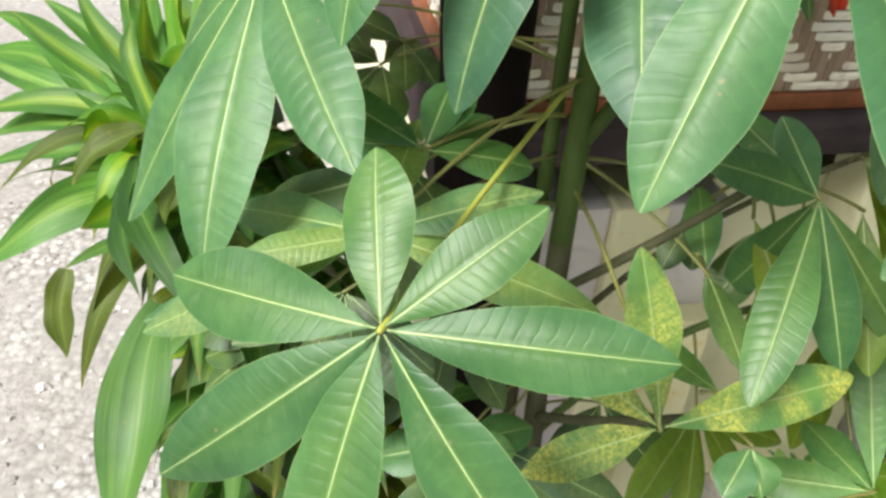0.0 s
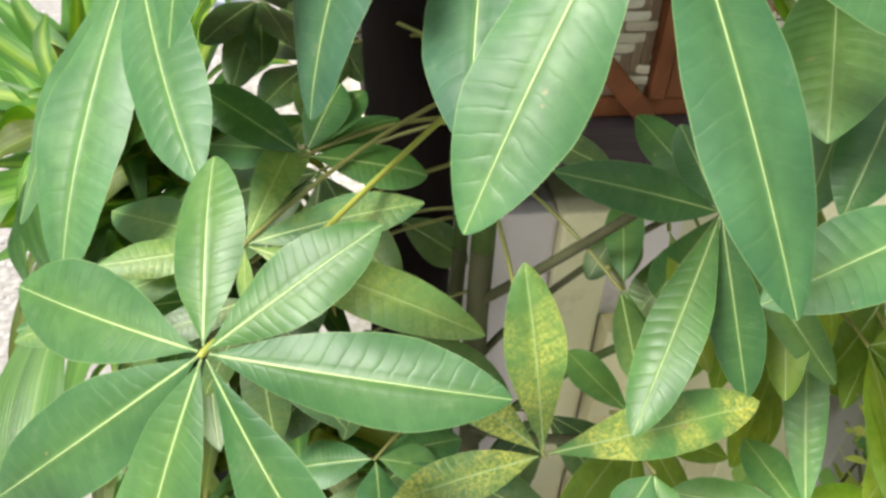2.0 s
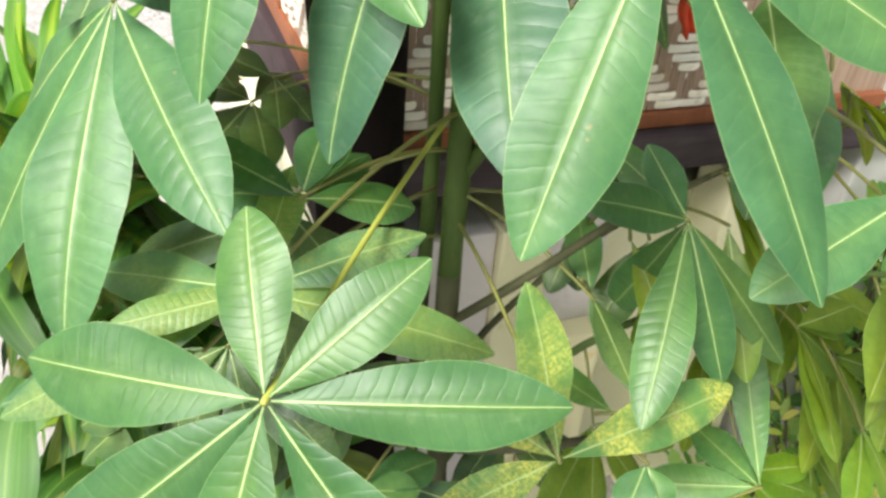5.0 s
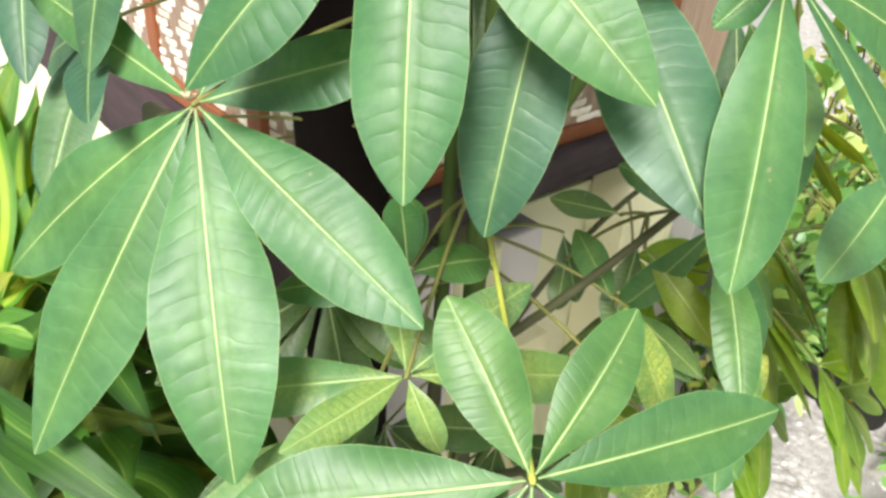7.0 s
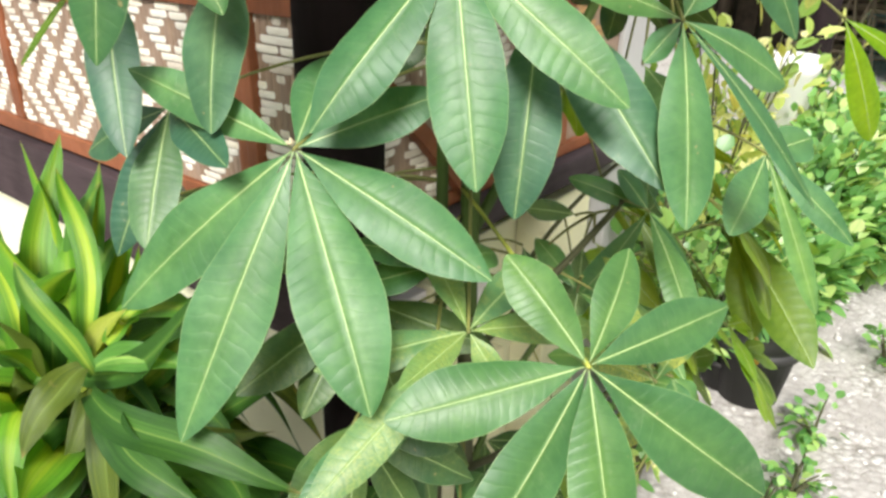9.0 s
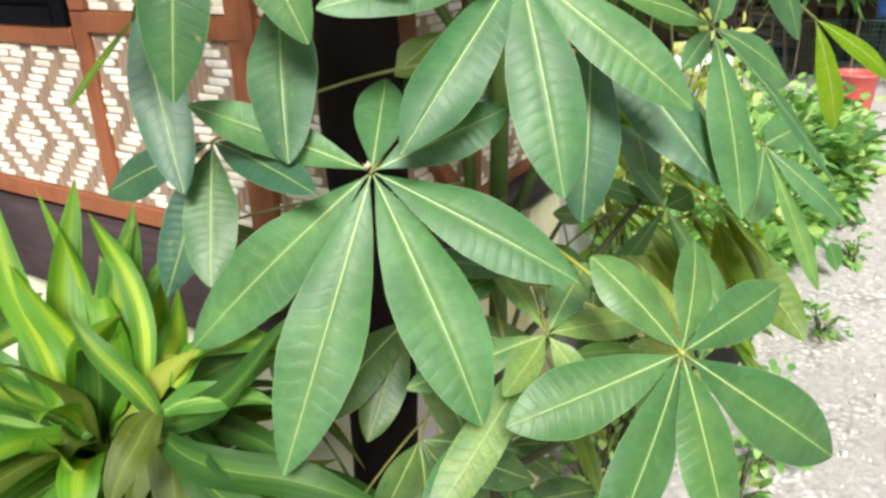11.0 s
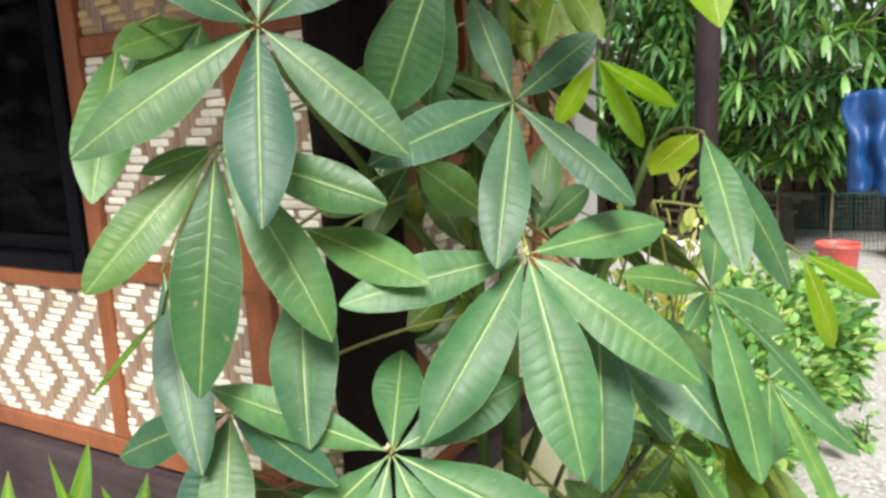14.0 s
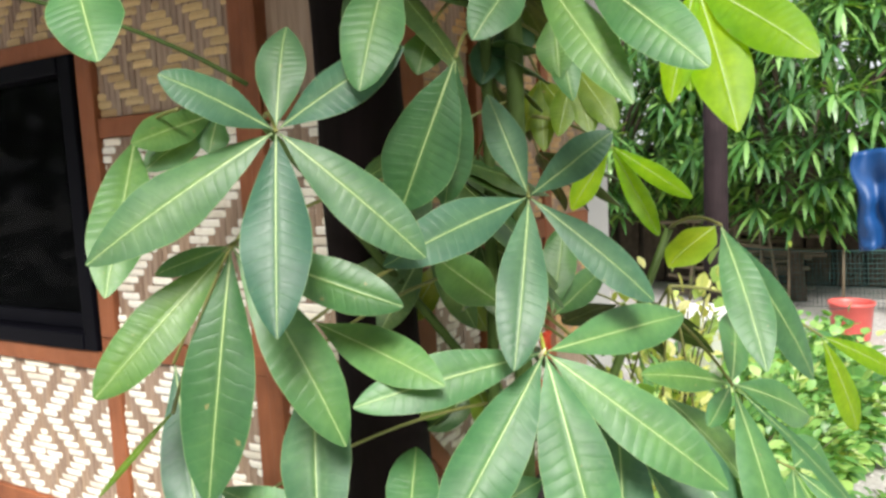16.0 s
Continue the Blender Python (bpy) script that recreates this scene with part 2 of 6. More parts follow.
M_WHITE = plaster_mat("white_paint", (0.46, 0.45, 0.44), (0.56, 0.55, 0.54), (0.5, 0.48, 0.44), 0.2)


def ground_mat():
    k = Mat("gravel_ground", 0.9, 0, 0.25)
    o = k.coord("Object")
    vor = k.n.new("ShaderNodeTexVoronoi")
    vor.inputs["Scale"].default_value = 42
    k.l.new(o, vor.inputs["Vector"])
    sep = k.n.new("ShaderNodeSeparateColor")
    k.l.new(vor.outputs["Color"], sep.inputs[0])
    stone = k.ramp(sep.outputs[0], [(0.0, (0.42, 0.4, 0.39)), (0.5, (0.53, 0.515, 0.5)), (0.85, (0.63, 0.615, 0.6)), (1.0, (0.74, 0.73, 0.72))])
    soil = k.ramp(k.noise(o, 30, 7, 0.7), [(0.3, (0.35, 0.325, 0.31)), (0.7, (0.56, 0.53, 0.51))])
    where = k.ramp(k.noise(o, 3.2, 5, 0.6), [(0.4, (0, 0, 0)), (0.64, (1, 1, 1))])
    col = k.mix(where, soil, stone)
    edge = k.ramp(vor.outputs["Distance"], [(0.25, (1, 1, 1)), (0.7, (0.55, 0.53, 0.5))])
    col = k.mix(where, col, k.mix(1.0, col, edge, "MULTIPLY"))
    col = k.mix(k.math("MULTIPLY", k.ramp(k.noise(o, 0.9, 4), [(0.45, (0, 0, 0)), (0.7, (1, 1, 1))]), 0.35), col, (0.3, 0.26, 0.22))
    k.color(col)
    h = k.mix(where, k.noise(o, 70, 6, 0.7), k.math("SUBTRACT", 1.0, vor.outputs["Distance"]))
    k.bump(h, 0.8, 0.012)
    return k.m


M_GROUND = ground_mat()


def stone_mat():
    k = Mat("pebble", 0.85, 0, 0.3)
    col = k.ramp(k.island(), [(0.0, (0.32, 0.3, 0.29)), (0.45, (0.54, 0.52, 0.5)), (0.8, (0.72, 0.7, 0.68)), (1.0, (0.82, 0.81, 0.8))])
    n = k.noise(k.coord("Object"), 120, 5)
    k.color(k.mix(k.math("MULTIPLY", n, 0.4), col, (0.3, 0.27, 0.24)))
    k.bump(n, 0.4, 0.002)
    return k.m


M_STONE = stone_mat()


def strap_mat(name, edge, middle, through_col, band_to=0.2, rough=0.38):
    """Strap leaf with fine ribs and a paler band down the middle."""
    k = Mat(name, rough, 0, 0.4)
    u, v = uv_parts(k)
    side = k.math("ABSOLUTE", k.math("SUBTRACT", u, 0.5))
    lines = k.noise(k.coord("UV", (15, 0.7, 1)), 1.0, 5, 0.72)
    ribs = k.noise(k.coord("UV", (60, 0.8, 1)), 1.0, 3, 0.6)
    big = k.noise(k.coord("Object"), 9, 3)
    shift = k.math("MULTIPLY", k.math("SUBTRACT", k.rnd(), 0.5), 0.24)
    off = k.math("ABSOLUTE", k.math("SUBTRACT", k.math("SUBTRACT", u, 0.5), shift))
    wob = k.math("ADD", off, k.math("MULTIPLY", k.math("SUBTRACT", lines, 0.5), 0.9))
    wob = k.math("ADD", wob, k.math("MULTIPLY", k.math("SUBTRACT", big, 0.5), 0.4))
    band = k.ramp(wob, [(0.05, (1, 1, 1)), (band_to, (0, 0, 0))])
    pick = k.math("MULTIPLY", band, k.ramp(k.rnd(), [(0.0, (0.45, 0.45, 0.45)), (0.5, (1, 1, 1))]))
    pick = k.math("MULTIPLY", pick, k.ramp(v, [(0.0, (0.7, 0.7, 0.7)), (0.3, (1, 1, 1)), (0.95, (0.35, 0.35, 0.35))]))
    base = k.mix(k.ramp(lines, [(0.3, (0, 0, 0)), (0.7, (1, 1, 1))]), k.mix(1.0, edge, (0.7, 0.75, 0.8), "MULTIPLY"), k.mix(1.0, edge, (1.9, 1.55, 1.4), "MULTIPLY"))
    base = k.mix(1.0, base, k.ramp(big, [(0.3, (0.65, 0.7, 0.8)), (0.7, (1.25, 1.15, 1.0))]), "MULTIPLY")
    col = k.mix(pick, base, middle)
    col = k.mix(1.0, col, k.ramp(ribs, [(0.3, (0.72, 0.76, 0.7)), (0.7, (1.22, 1.18, 1.1))]), "MULTIPLY")
    rib = k.ramp(side, [(0.0, (1, 1, 1)), (0.03, (0, 0, 0))])
    col = k.mix(k.math("MULTIPLY", rib, 0.35), col, (0.36, 0.48, 0.12))
    dry = k.math("MULTIPLY", k.ramp(v, [(0.94, (0, 0, 0)), (1.0, (1, 1, 1))]), 0.7)
    col = k.mix(dry, col, (0.34, 0.26, 0.1))
    scar = k.ramp(k.noise(k.coord("Object"), 70, 3, 0.5), [(0.7, (0, 0, 0)), (0.76, (1, 1, 1))])
    col = k.mix(k.math("MULTIPLY", scar, 0.4), col, (0.28, 0.24, 0.1))
    k.color(col)
    nrm = k.bump(k.mix(0.5, lines, ribs), 0.55, 0.002)
    k.leafy(k.mix(1.0, col, through_col, "MULTIPLY"), 0.32, nrm)
    return k.m


M_STRAP = strap_mat("variegated_strap_leaf", (0.06, 0.19, 0.032), (0.34, 0.48, 0.06), (1.6, 1.4, 0.5), 0.25)
M_STRAP_GREEN = strap_mat("green_strap_leaf", (0.075, 0.23, 0.045), (0.3, 0.5, 0.12), (1.7, 1.5, 0.5), 0.14)
# variegated lime, raised to hold the backlight on the upper leaves
M_STRAP_LIME = strap_mat("lime_strap_leaf", (0.085, 0.26, 0.022), (0.42, 0.56, 0.035), (1.5, 1.35, 0.5), 0.27)
M_STRAP_CREAM = strap_mat("cream_strap_leaf", (0.3, 0.42, 0.06), (0.66, 0.66, 0.22), (1.4, 1.3, 0.6), 0.4)
M_CORD = strap_mat("ribbed_strap_leaf", (0.07, 0.19, 0.05), (0.12, 0.26, 0.07), (1.8, 1.6, 0.5))
# dark green that also holds the shade on lower leaves
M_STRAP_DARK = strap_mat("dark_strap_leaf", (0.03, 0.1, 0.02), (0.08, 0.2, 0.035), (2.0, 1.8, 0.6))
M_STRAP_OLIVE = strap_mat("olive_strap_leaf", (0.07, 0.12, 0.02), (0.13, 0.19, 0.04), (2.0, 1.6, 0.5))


def small_leaf_mat(name, stops, through_col=(2.2, 1.8, 0.5), rough=0.4):
    k = Mat(name, rough, 0, 0.7)
    col = k.ramp(k.island(), stops)
    u, v = uv_parts(k)
    side = k.math("ABSOLUTE", k.math("SUBTRACT", u, 0.5))
    col = k.mix(k.math("MULTIPLY", k.ramp(side, [(0.0, (1, 1, 1)), (0.07, (0, 0, 0))]), 0.4), col, (0.25, 0.36, 0.12))
    k.color(col)
    k.leafy(k.mix(1.0, col, through_col, "MULTIPLY"), 0.3)
    return k.m


M_BUSH = small_leaf_mat("bush_leaf", [(0.0, (0.05, 0.16, 0.04)), (0.35, (0.11, 0.28, 0.07)), (0.65, (0.19, 0.39, 0.1)), (0.86, (0.33, 0.52, 0.16)), (1.0, (0.52, 0.6, 0.28))])
# pale variegated leaf, its tones raised to hold the sunlight on these bushes
M_BUSH_PALE = small_leaf_mat("pale_bush_leaf", [(0.0, (0.16, 0.3, 0.05)), (0.45, (0.38, 0.5, 0.12)), (0.75, (0.55, 0.6, 0.2)), (1.0, (0.74, 0.72, 0.4))])
M_TREE_LEAF = small_leaf_mat("mango_leaf", [(0.0, (0.018, 0.07, 0.028)), (0.55, (0.075, 0.22, 0.055)), (1.0, (0.26, 0.47, 0.15))])
M_SCREEN = small_leaf_mat("screen_leaf", [(0.0, (0.02, 0.07, 0.02)), (1.0, (0.07, 0.17, 0.04))])
M_DRY = small_leaf_mat("dry_leaf", [(0.0, (0.35, 0.22, 0.08)), (1.0, (0.6, 0.42, 0.14))])


def plain_mat(name, a, b, rough=0.4, scale=12, spec=0.5):
    k = Mat(name, rough, 0, spec)
    o = k.coord("Object")
    col = k.mix(k.noise(o, scale, 5), a, b)
    k.color(col)
    k.bump(k.noise(o, scale * 12, 3), 0.15, 0.001)
    return k.m


M_BLACK = plain_mat("black_window_frame", (0.003, 0.003, 0.005), (0.006, 0.006, 0.009), 0.5, 12, 0.05)
M_RED = plain_mat("red_plastic", (0.55, 0.08, 0.07), (0.66, 0.13, 0.11), 0.4)
M_RED_CLOTH = plain_mat("red_cloth", (0.6, 0.05, 0.02), (0.75, 0.1, 0.04), 0.8)
M_DRUM = plain_mat("grey_drum", (0.4, 0.42, 0.45), (0.56, 0.58, 0.6), 0.5, 5)
M_TARP = plain_mat("blue_tarp", (0.003, 0.03, 0.11), (0.006, 0.07, 0.24), 0.5, 6)
M_NET = plain_mat("green_net", (0.02, 0.07, 0.07), (0.04, 0.13, 0.12), 0.7)
M_RUBBER = plain_mat("rubber", (0.06, 0.06, 0.06), (0.16, 0.15, 0.15), 0.8)
M_BAMBOO = plain_mat("dry_bamboo", (0.13, 0.095, 0.06), (0.26, 0.21, 0.14), 0.6, 4)
# near-black boards that also hold the shade in the shed and house
M_SHADE = plain_mat("shaded_boards", (0.025, 0.02, 0.016), (0.07, 0.055, 0.045), 0.9, 3)
M_POT = plain_mat("black_pot", (0.015, 0.015, 0.016), (0.035, 0.033, 0.03), 0.6)
M_CHINA = plain_mat("blue_dotted_glaze", (0.62, 0.66, 0.7), (0.08, 0.16, 0.4), 0.25, 60)
M_ROOF = plain_mat("roof_sheet", (0.2, 0.16, 0.14), (0.3, 0.25, 0.22), 0.6)
# the unlit room's darkness is put into this near-black colour
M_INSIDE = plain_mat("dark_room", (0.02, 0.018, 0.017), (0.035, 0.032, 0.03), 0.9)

# near-black tint and low IOR hold the panes' darkness and mute reflections
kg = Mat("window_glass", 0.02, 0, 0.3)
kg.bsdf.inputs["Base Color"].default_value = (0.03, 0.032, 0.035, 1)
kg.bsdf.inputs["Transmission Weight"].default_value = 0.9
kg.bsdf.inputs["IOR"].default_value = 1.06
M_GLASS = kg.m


# ---- mesh helpers ----
def mesh_ob(name, verts, faces, mats, parent=None, label="", smooth=True, uvs=None, slots=None):
    me = bpy.data.meshes.new(name)
    me.from_pydata([tuple(map(float, v)) for v in verts], [], [tuple(map(int, q)) for q in faces])
    for m in mats if isinstance(mats, (list, tuple)) else [mats]:
        me.materials.append(m)
    if slots is not None:
        me.polygons.foreach_set("material_index", list(slots))
    if smooth:
        me.polygons.foreach_set("use_smooth", [True] * len(me.polygons))
    if uvs is not None:
        lay = me.uv_layers.new(name="UVMap")
        loops = np.zeros(len(me.loops), dtype=np.int32)
        me.loops.foreach_get("vertex_index", loops)
        lay.data.foreach_set("uv", np.asarray(uvs, float)[loops].ravel())
    me.update()
    ob = new(name, me)
    if parent is not None:
        ob.parent = parent
    if label:
        ob["label"] = label
    return ob


def part(name, bm, material, parent=None, label="", smooth=False):
    me = bpy.data.meshes.new(name)
    bm.to_mesh(me)
    bm.free()
    me.materials.append(material)
    if smooth:
        me.polygons.foreach_set("use_smooth", [True] * len(me.polygons))
    ob = new(name, me)
    if parent is not None:
        ob.parent = parent
    if label:
        ob["label"] = label
    return ob


def empty(name, at=(0, 0, 0)):
    ob = new(name)
    ob.location = at
    ob.empty_display_size = 0.05
    return ob


def box(lo, hi, bevel=0.004, segments=2, at=(0, 0, 0)):
    """A bevelled box between two corners, in the frame of a thing at `at`."""
    bm = bmesh.new()
    bmesh.ops.create_cube(bm, size=1)
    size = [b - a for a, b in zip(lo, hi)]
    mid = [(a + b) / 2 - c for a, b, c in zip(lo, hi, at)]
    for v in bm.verts:
        v.co = Vector([v.co[i] * size[i] + mid[i] for i in range(3)])
    if bevel > 0:
        bmesh.ops.bevel(bm, geom=list(bm.edges), offset=min(bevel, min(size) * 0.3), segments=segments, affect="EDGES", profile=0.6)
    return bm


def tube(points, radii, sides=8, cap=True):
    """Vertices and faces of a tube along points."""
    pts = [Vector(p) for p in points]
    verts, faces = [], []
    ref = Vector((0.31, 0.2, 0.93))
    for i, p in enumerate(pts):
        d = (pts[min(i + 1, len(pts) - 1)] - pts[max(i - 1, 0)]).normalized()
        a = d.cross(ref)
        if a.length < 0.05:
            a = d.cross(Vector((1, 0, 0)))
        a.normalize()
        b = d.cross(a)
        for s in range(sides):
            w = 2 * math.pi * s / sides
            verts.append(p + radii[i] * (math.cos(w) * a + math.sin(w) * b))
    for i in range(len(pts) - 1):
        for s in range(sides):
            q = (s + 1) % sides
            faces.append((i * sides + s, i * sides + q, (i + 1) * sides + q, (i + 1) * sides + s))
    if cap:
        faces.append(tuple(range(sides))[::-1])
        faces.append(tuple((len(pts) - 1) * sides + s for s in range(sides)))
    return verts, faces


def bezier(a, c, b, n):
    a, b, c = Vector(a), Vector(b), Vector(c)
    return [(1 - s) ** 2 * a + 2 * s * (1 - s) * c + s * s * b for s in (i / n for i in range(n + 1))]


def lathe(profile, sides=32):
    """A turned body from (radius, height) pairs."""
    verts, faces = [], []
    for r, z in profile:
        for s in range(sides):
            w = 2 * math.pi * s / sides
            verts.append((r * math.cos(w), r * math.sin(w), z))
    for i in range(len(profile) - 1):
        for s in range(sides):
            q = (s + 1) % sides
            faces.append((i * sides + s, i * sides + q, (i + 1) * sides + q, (i + 1) * sides + s))
    return verts, faces


# ---- ground ----
def build_ground():
    verts, faces = [], []
    near = [i * 0.11 for i in range(-30, 101)]
    xs = sorted({-400, -150, -60, -25, -12, -7, -5, *[round(v, 3) for v in near], 13, 17, 25, 60, 150, 400})
    ys = sorted({-400, -150, -60, -25, -12, -7, -5, *[round(v * 0.9, 3) for v in near if v < 8], 9, 12, 20, 40, 90, 200, 400})
    for y in ys:
        for x in xs:
            z = 0.012 * noise.noise((x * 2.1, y * 2.1, 0.3)) + 0.006 * noise.noise((x * 7, y * 7, 2.0)) if abs(x) < 12 and abs(y) < 9 else 0.0
            verts.append((x, y, z))
    nx = len(xs)
    for j in range(len(ys) - 1):
        for i in range(nx - 1):
            a = j * nx + i
            faces.append((a, a + 1, a + nx + 1, a + nx))
    tagged(mesh_ob("ground", verts, faces, M_GROUND), "pale grey gravel and dry earth yard", "ground", kind="structure")


build_ground()


def build_stones():
    rng = random.Random(4)
    verts, faces = [], []
    areas = ((-1.8, -0.15, 0.5, 3.2, 1500, 0.011), (0.6, 4.5, -1.6, 0.8, 2800, 0.010), (-1.5, 0.3, 3.0, 5.5, 500, 0.014), (4.5, 7.5, -2.0, 1.2, 600, 0.016))
    for x0, x1, y0, y1, count, size in areas:
        for _ in range(count):
            x, y = rng.uniform(x0, x1), rng.uniform(y0, y1)
            r = size * rng.uniform(0.45, 1.0) * (1.7 if rng.random() < 0.08 else 1)
            base, turn = len(verts), rng.uniform(0, 6.3)
            for ring, (h, k) in enumerate(((0.0, 0.9), (0.5, 1.0), (0.95, 0.55))):
                for s in range(5):
                    w = turn + 2 * math.pi * s / 5 + ring * 0.4
                    q = r * k * rng.uniform(0.8, 1.2)
                    verts.append((x + q * math.cos(w), y + q * 0.8 * math.sin(w), h * r * 0.8 - 0.002 + 0.012 * noise.noise((x * 2.1, y * 2.1, 0.3))))
            for ring in range(2):
                for s in range(5):
                    a, b = base + ring * 5 + s, base + ring * 5 + (s + 1) % 5
                    faces.append((a, b, b + 5, a + 5))
            faces.append(tuple(base + 10 + s for s in range(5)))
    tagged(mesh_ob("gravel", verts, faces, M_STONE, smooth=False), "loose pale pebbles scattered over the yard", "gravel", kind="stuff")


build_stones()

# ---- house: two woven walls that meet at a round corner post ----
PX, PY = 0.206, 0.838


def build_post():
    pts = [(PX + 0.006 * math.sin(z * 2.3), PY + 0.005 * math.cos(z * 3.1), z) for z in [i * 0.1 for i in range(28)]]
    v, q = tube(pts, [0.058 + 0.003 * math.sin(i * 1.7) for i in range(28)], 18)
    tagged(mesh_ob("corner_post", v, q, M_POST), "round wooden corner post of the house, coloured near-black for the shade on it", "post", kind="structure")


build_post()


def beam(name, lo, hi, mat, label):
    bm = box(lo, hi, 0.008, 2)
    for v in bm.verts:
        v.co += Vector([0.003 * noise.noise((v.co.x * 5, v.co.y * 5, v.co.z * 9 + k)) for k in range(3)])
    ob = part(name, bm, mat)
    return tagged(ob, label, "beam", kind="structure")


beam("beam_west", (PX - 0.035, PY + 0.05, 0.785), (PX + 0.035, PY + 3.2, 0.956), M_BEAM_Y, "weathered grey-purple timber sill beam under the woven wall")
beam("beam_south", (PX + 0.05, PY - 0.03, 0.908), (PX + 1.0, PY + 0.04, 0.965), M_BEAM_X, "weathered grey-purple timber sill beam beside the post")


def plain_box(name, lo, hi, mat, label, category, bevel=0.006):
    return tagged(part(name, box(lo, hi, bevel), mat), label, category, kind="structure")


plain_box("plinth_west", (PX + 0.0, PY + 0.06, -0.05), (PX + 0.1, PY + 3.2, 0.783), M_CREAM, "cream plastered plinth wall below the beam", "wall")
plain_box("plinth_east", (0.64, PY + 0.105, -0.05), (PX + 0.89, PY + 0.19, 0.80), M_CREAM, "cream plastered plinth wall below the beam", "wall")
plain_box("plinth_south", (PX + 0.07, PY + 0.03, -0.05), (0.437, PY + 0.19, 0.80), M_PINK, "pinkish grey plinth wall under the beam", "wall")
plain_box("pier_1", (0.438, PY + 0.012, -0.05), (0.523, PY + 0.19, 0.808), M_YELLOW, "cream painted concrete pier under the beam", "pier")
plain_box("plinth_mid", (0.524, PY + 0.03, -0.05), (0.638, PY + 0.19, 0.80), M_PINK, "pinkish grey plinth wall under the beam", "wall")
plain_box("pier_3", (0.53, PY - 0.02, -0.05), (0.636, PY + 0.028, 0.6), M_STAINED, "low cream pier with a yellow-orange stain", "pier")
plain_box("pier_2", (0.85, PY + 0.01, -0.05), (1.03, PY + 0.103, 0.86), M_YELLOW, "cream painted concrete pier under the beam", "pier")
plain_box("column", (1.1, PY - 0.0, -0.05), (1.27, PY + 0.17, 2.31), M_WHITE, "white painted square column at the wall's end", "column")
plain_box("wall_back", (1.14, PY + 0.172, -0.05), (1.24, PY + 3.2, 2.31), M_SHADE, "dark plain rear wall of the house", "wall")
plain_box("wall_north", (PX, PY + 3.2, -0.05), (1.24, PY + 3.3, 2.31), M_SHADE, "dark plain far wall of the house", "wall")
plain_box("house_floor", (PX + 0.1, PY + 0.2, 0.9), (1.139, PY + 3.2, 0.95), M_INSIDE, "wooden floor inside the house, coloured dark for the unlit room", "floor")
# added out of view; its overhang is sized to shade wall and leaves
plain_box("roof", (PX - 0.8, PY - 0.62, 2.32), (1.5, PY + 3.6, 2.4), M_ROOF, "brown sheet roof over the house", "roof")

CELL = 0.0135  # width of one woven strip


def weave(wall, axis, u0, u1, z0, z1, face, seed, tan=False):
    """A panel of twilled bamboo: dark upright stakes, and pale slats that pass over three and under three."""
    rng = random.Random(seed)
    n = max(4, int((u1 - u0) / CELL))
    m = max(3, int((z1 - z0) / CELL))
    du, dz = (u1 - u0) / n, (z1 - z0) / m
    mat = (M_SLAT_TAN_Y if tan else M_SLAT_Y) if axis == "y" else (M_SLAT_TAN_X if tan else M_SLAT_X)

    def at(u, out, z):
        return (face - out, u, z) if axis == "y" else (u, face - out, z)

    kinds = {}
    for j in range(m):
        fold = j % 12
        shift = fold if fold < 6 else 12 - fold
        z = z0 + (j + 0.5) * dz
        key = shift % 6
        if key not in kinds:
            verts, faces = [], []
            steps = n * 2
            for i in range(steps + 1):
                c = (i / 2 + shift) % 6
                # turned about the middle of the panel, so that the pattern makes lozenges
                if i / 2 > n / 2:
                    c = (n - i / 2 + shift) % 6
                o = 0.0032 if 0.2 < c < 2.8 else (-0.002 if 3.2 < c < 5.8 else 0.0006)
                u = -(u1 - u0) / 2 + i * du / 2
                for dzz, oo in ((-0.43 * dz, -0.0005), (-0.2 * dz, 0.0006), (0.2 * dz, 0.0006), (0.43 * dz, -0.0005)):
                    verts.append(at(u, o + oo, dzz) if axis == "x" else (-(o + oo), u, dzz))
            if axis == "x":
                verts = [(v[0], v[1] - face, v[2]) for v in verts]
            for i in range(steps):
                for s in range(3):
                    a = i * 4 + s
                    faces.append((a, a + 1, a + 5, a + 4) if axis == "y" else (a, a + 4, a + 5, a + 1))
            ob = mesh_ob("slat", verts, faces, mat, wall)
            kinds[key] = ob.data
        else:
            ob = new("slat", kinds[key])
            ob.parent = wall
        mid = (u0 + u1) / 2
        x, y, zz = at(mid, 0.004 + rng.uniform(-0.0006, 0.0006), z)
        ob.location = (x, y, zz + rng.uniform(-0.0008, 0.0008))
    stake = None
    for i in range(n):
        u = u0 + (i + 0.5) * du
        if stake is None:
            bm = box((-0.0012, -0.46 * du, z0 - z0 - (z1 - z0) / 2), (0.0012, 0.46 * du, (z1 - z0) / 2), 0) if axis == "y" else box((-0.46 * du, -0.0012, -(z1 - z0) / 2), (0.46 * du, 0.0012, (z1 - z0) / 2), 0)
            ob = part("stake", bm, M_STAKE, wall)
            stake = ob.data
        else:
            ob = new("stake", stake)
            ob.parent = wall
        ob.location = at(u, 0.003 + rng.uniform(-0.0005, 0.0005), (z0 + z1) / 2)


def bar(wall, axis, u0, u1, z0, z1, depth, name="batten", face=None):
    f0 = face if face is not None else (PX if axis == "y" else PY)
    lo, hi = ((f0 - depth, u0, z0), (f0 + 0.03, u1, z1)) if axis == "y" else ((u0, f0 - depth, z0), (u1, f0 + 0.03, z1))
    return part(name, box(lo, hi, 0.003), M_FRAME, wall)


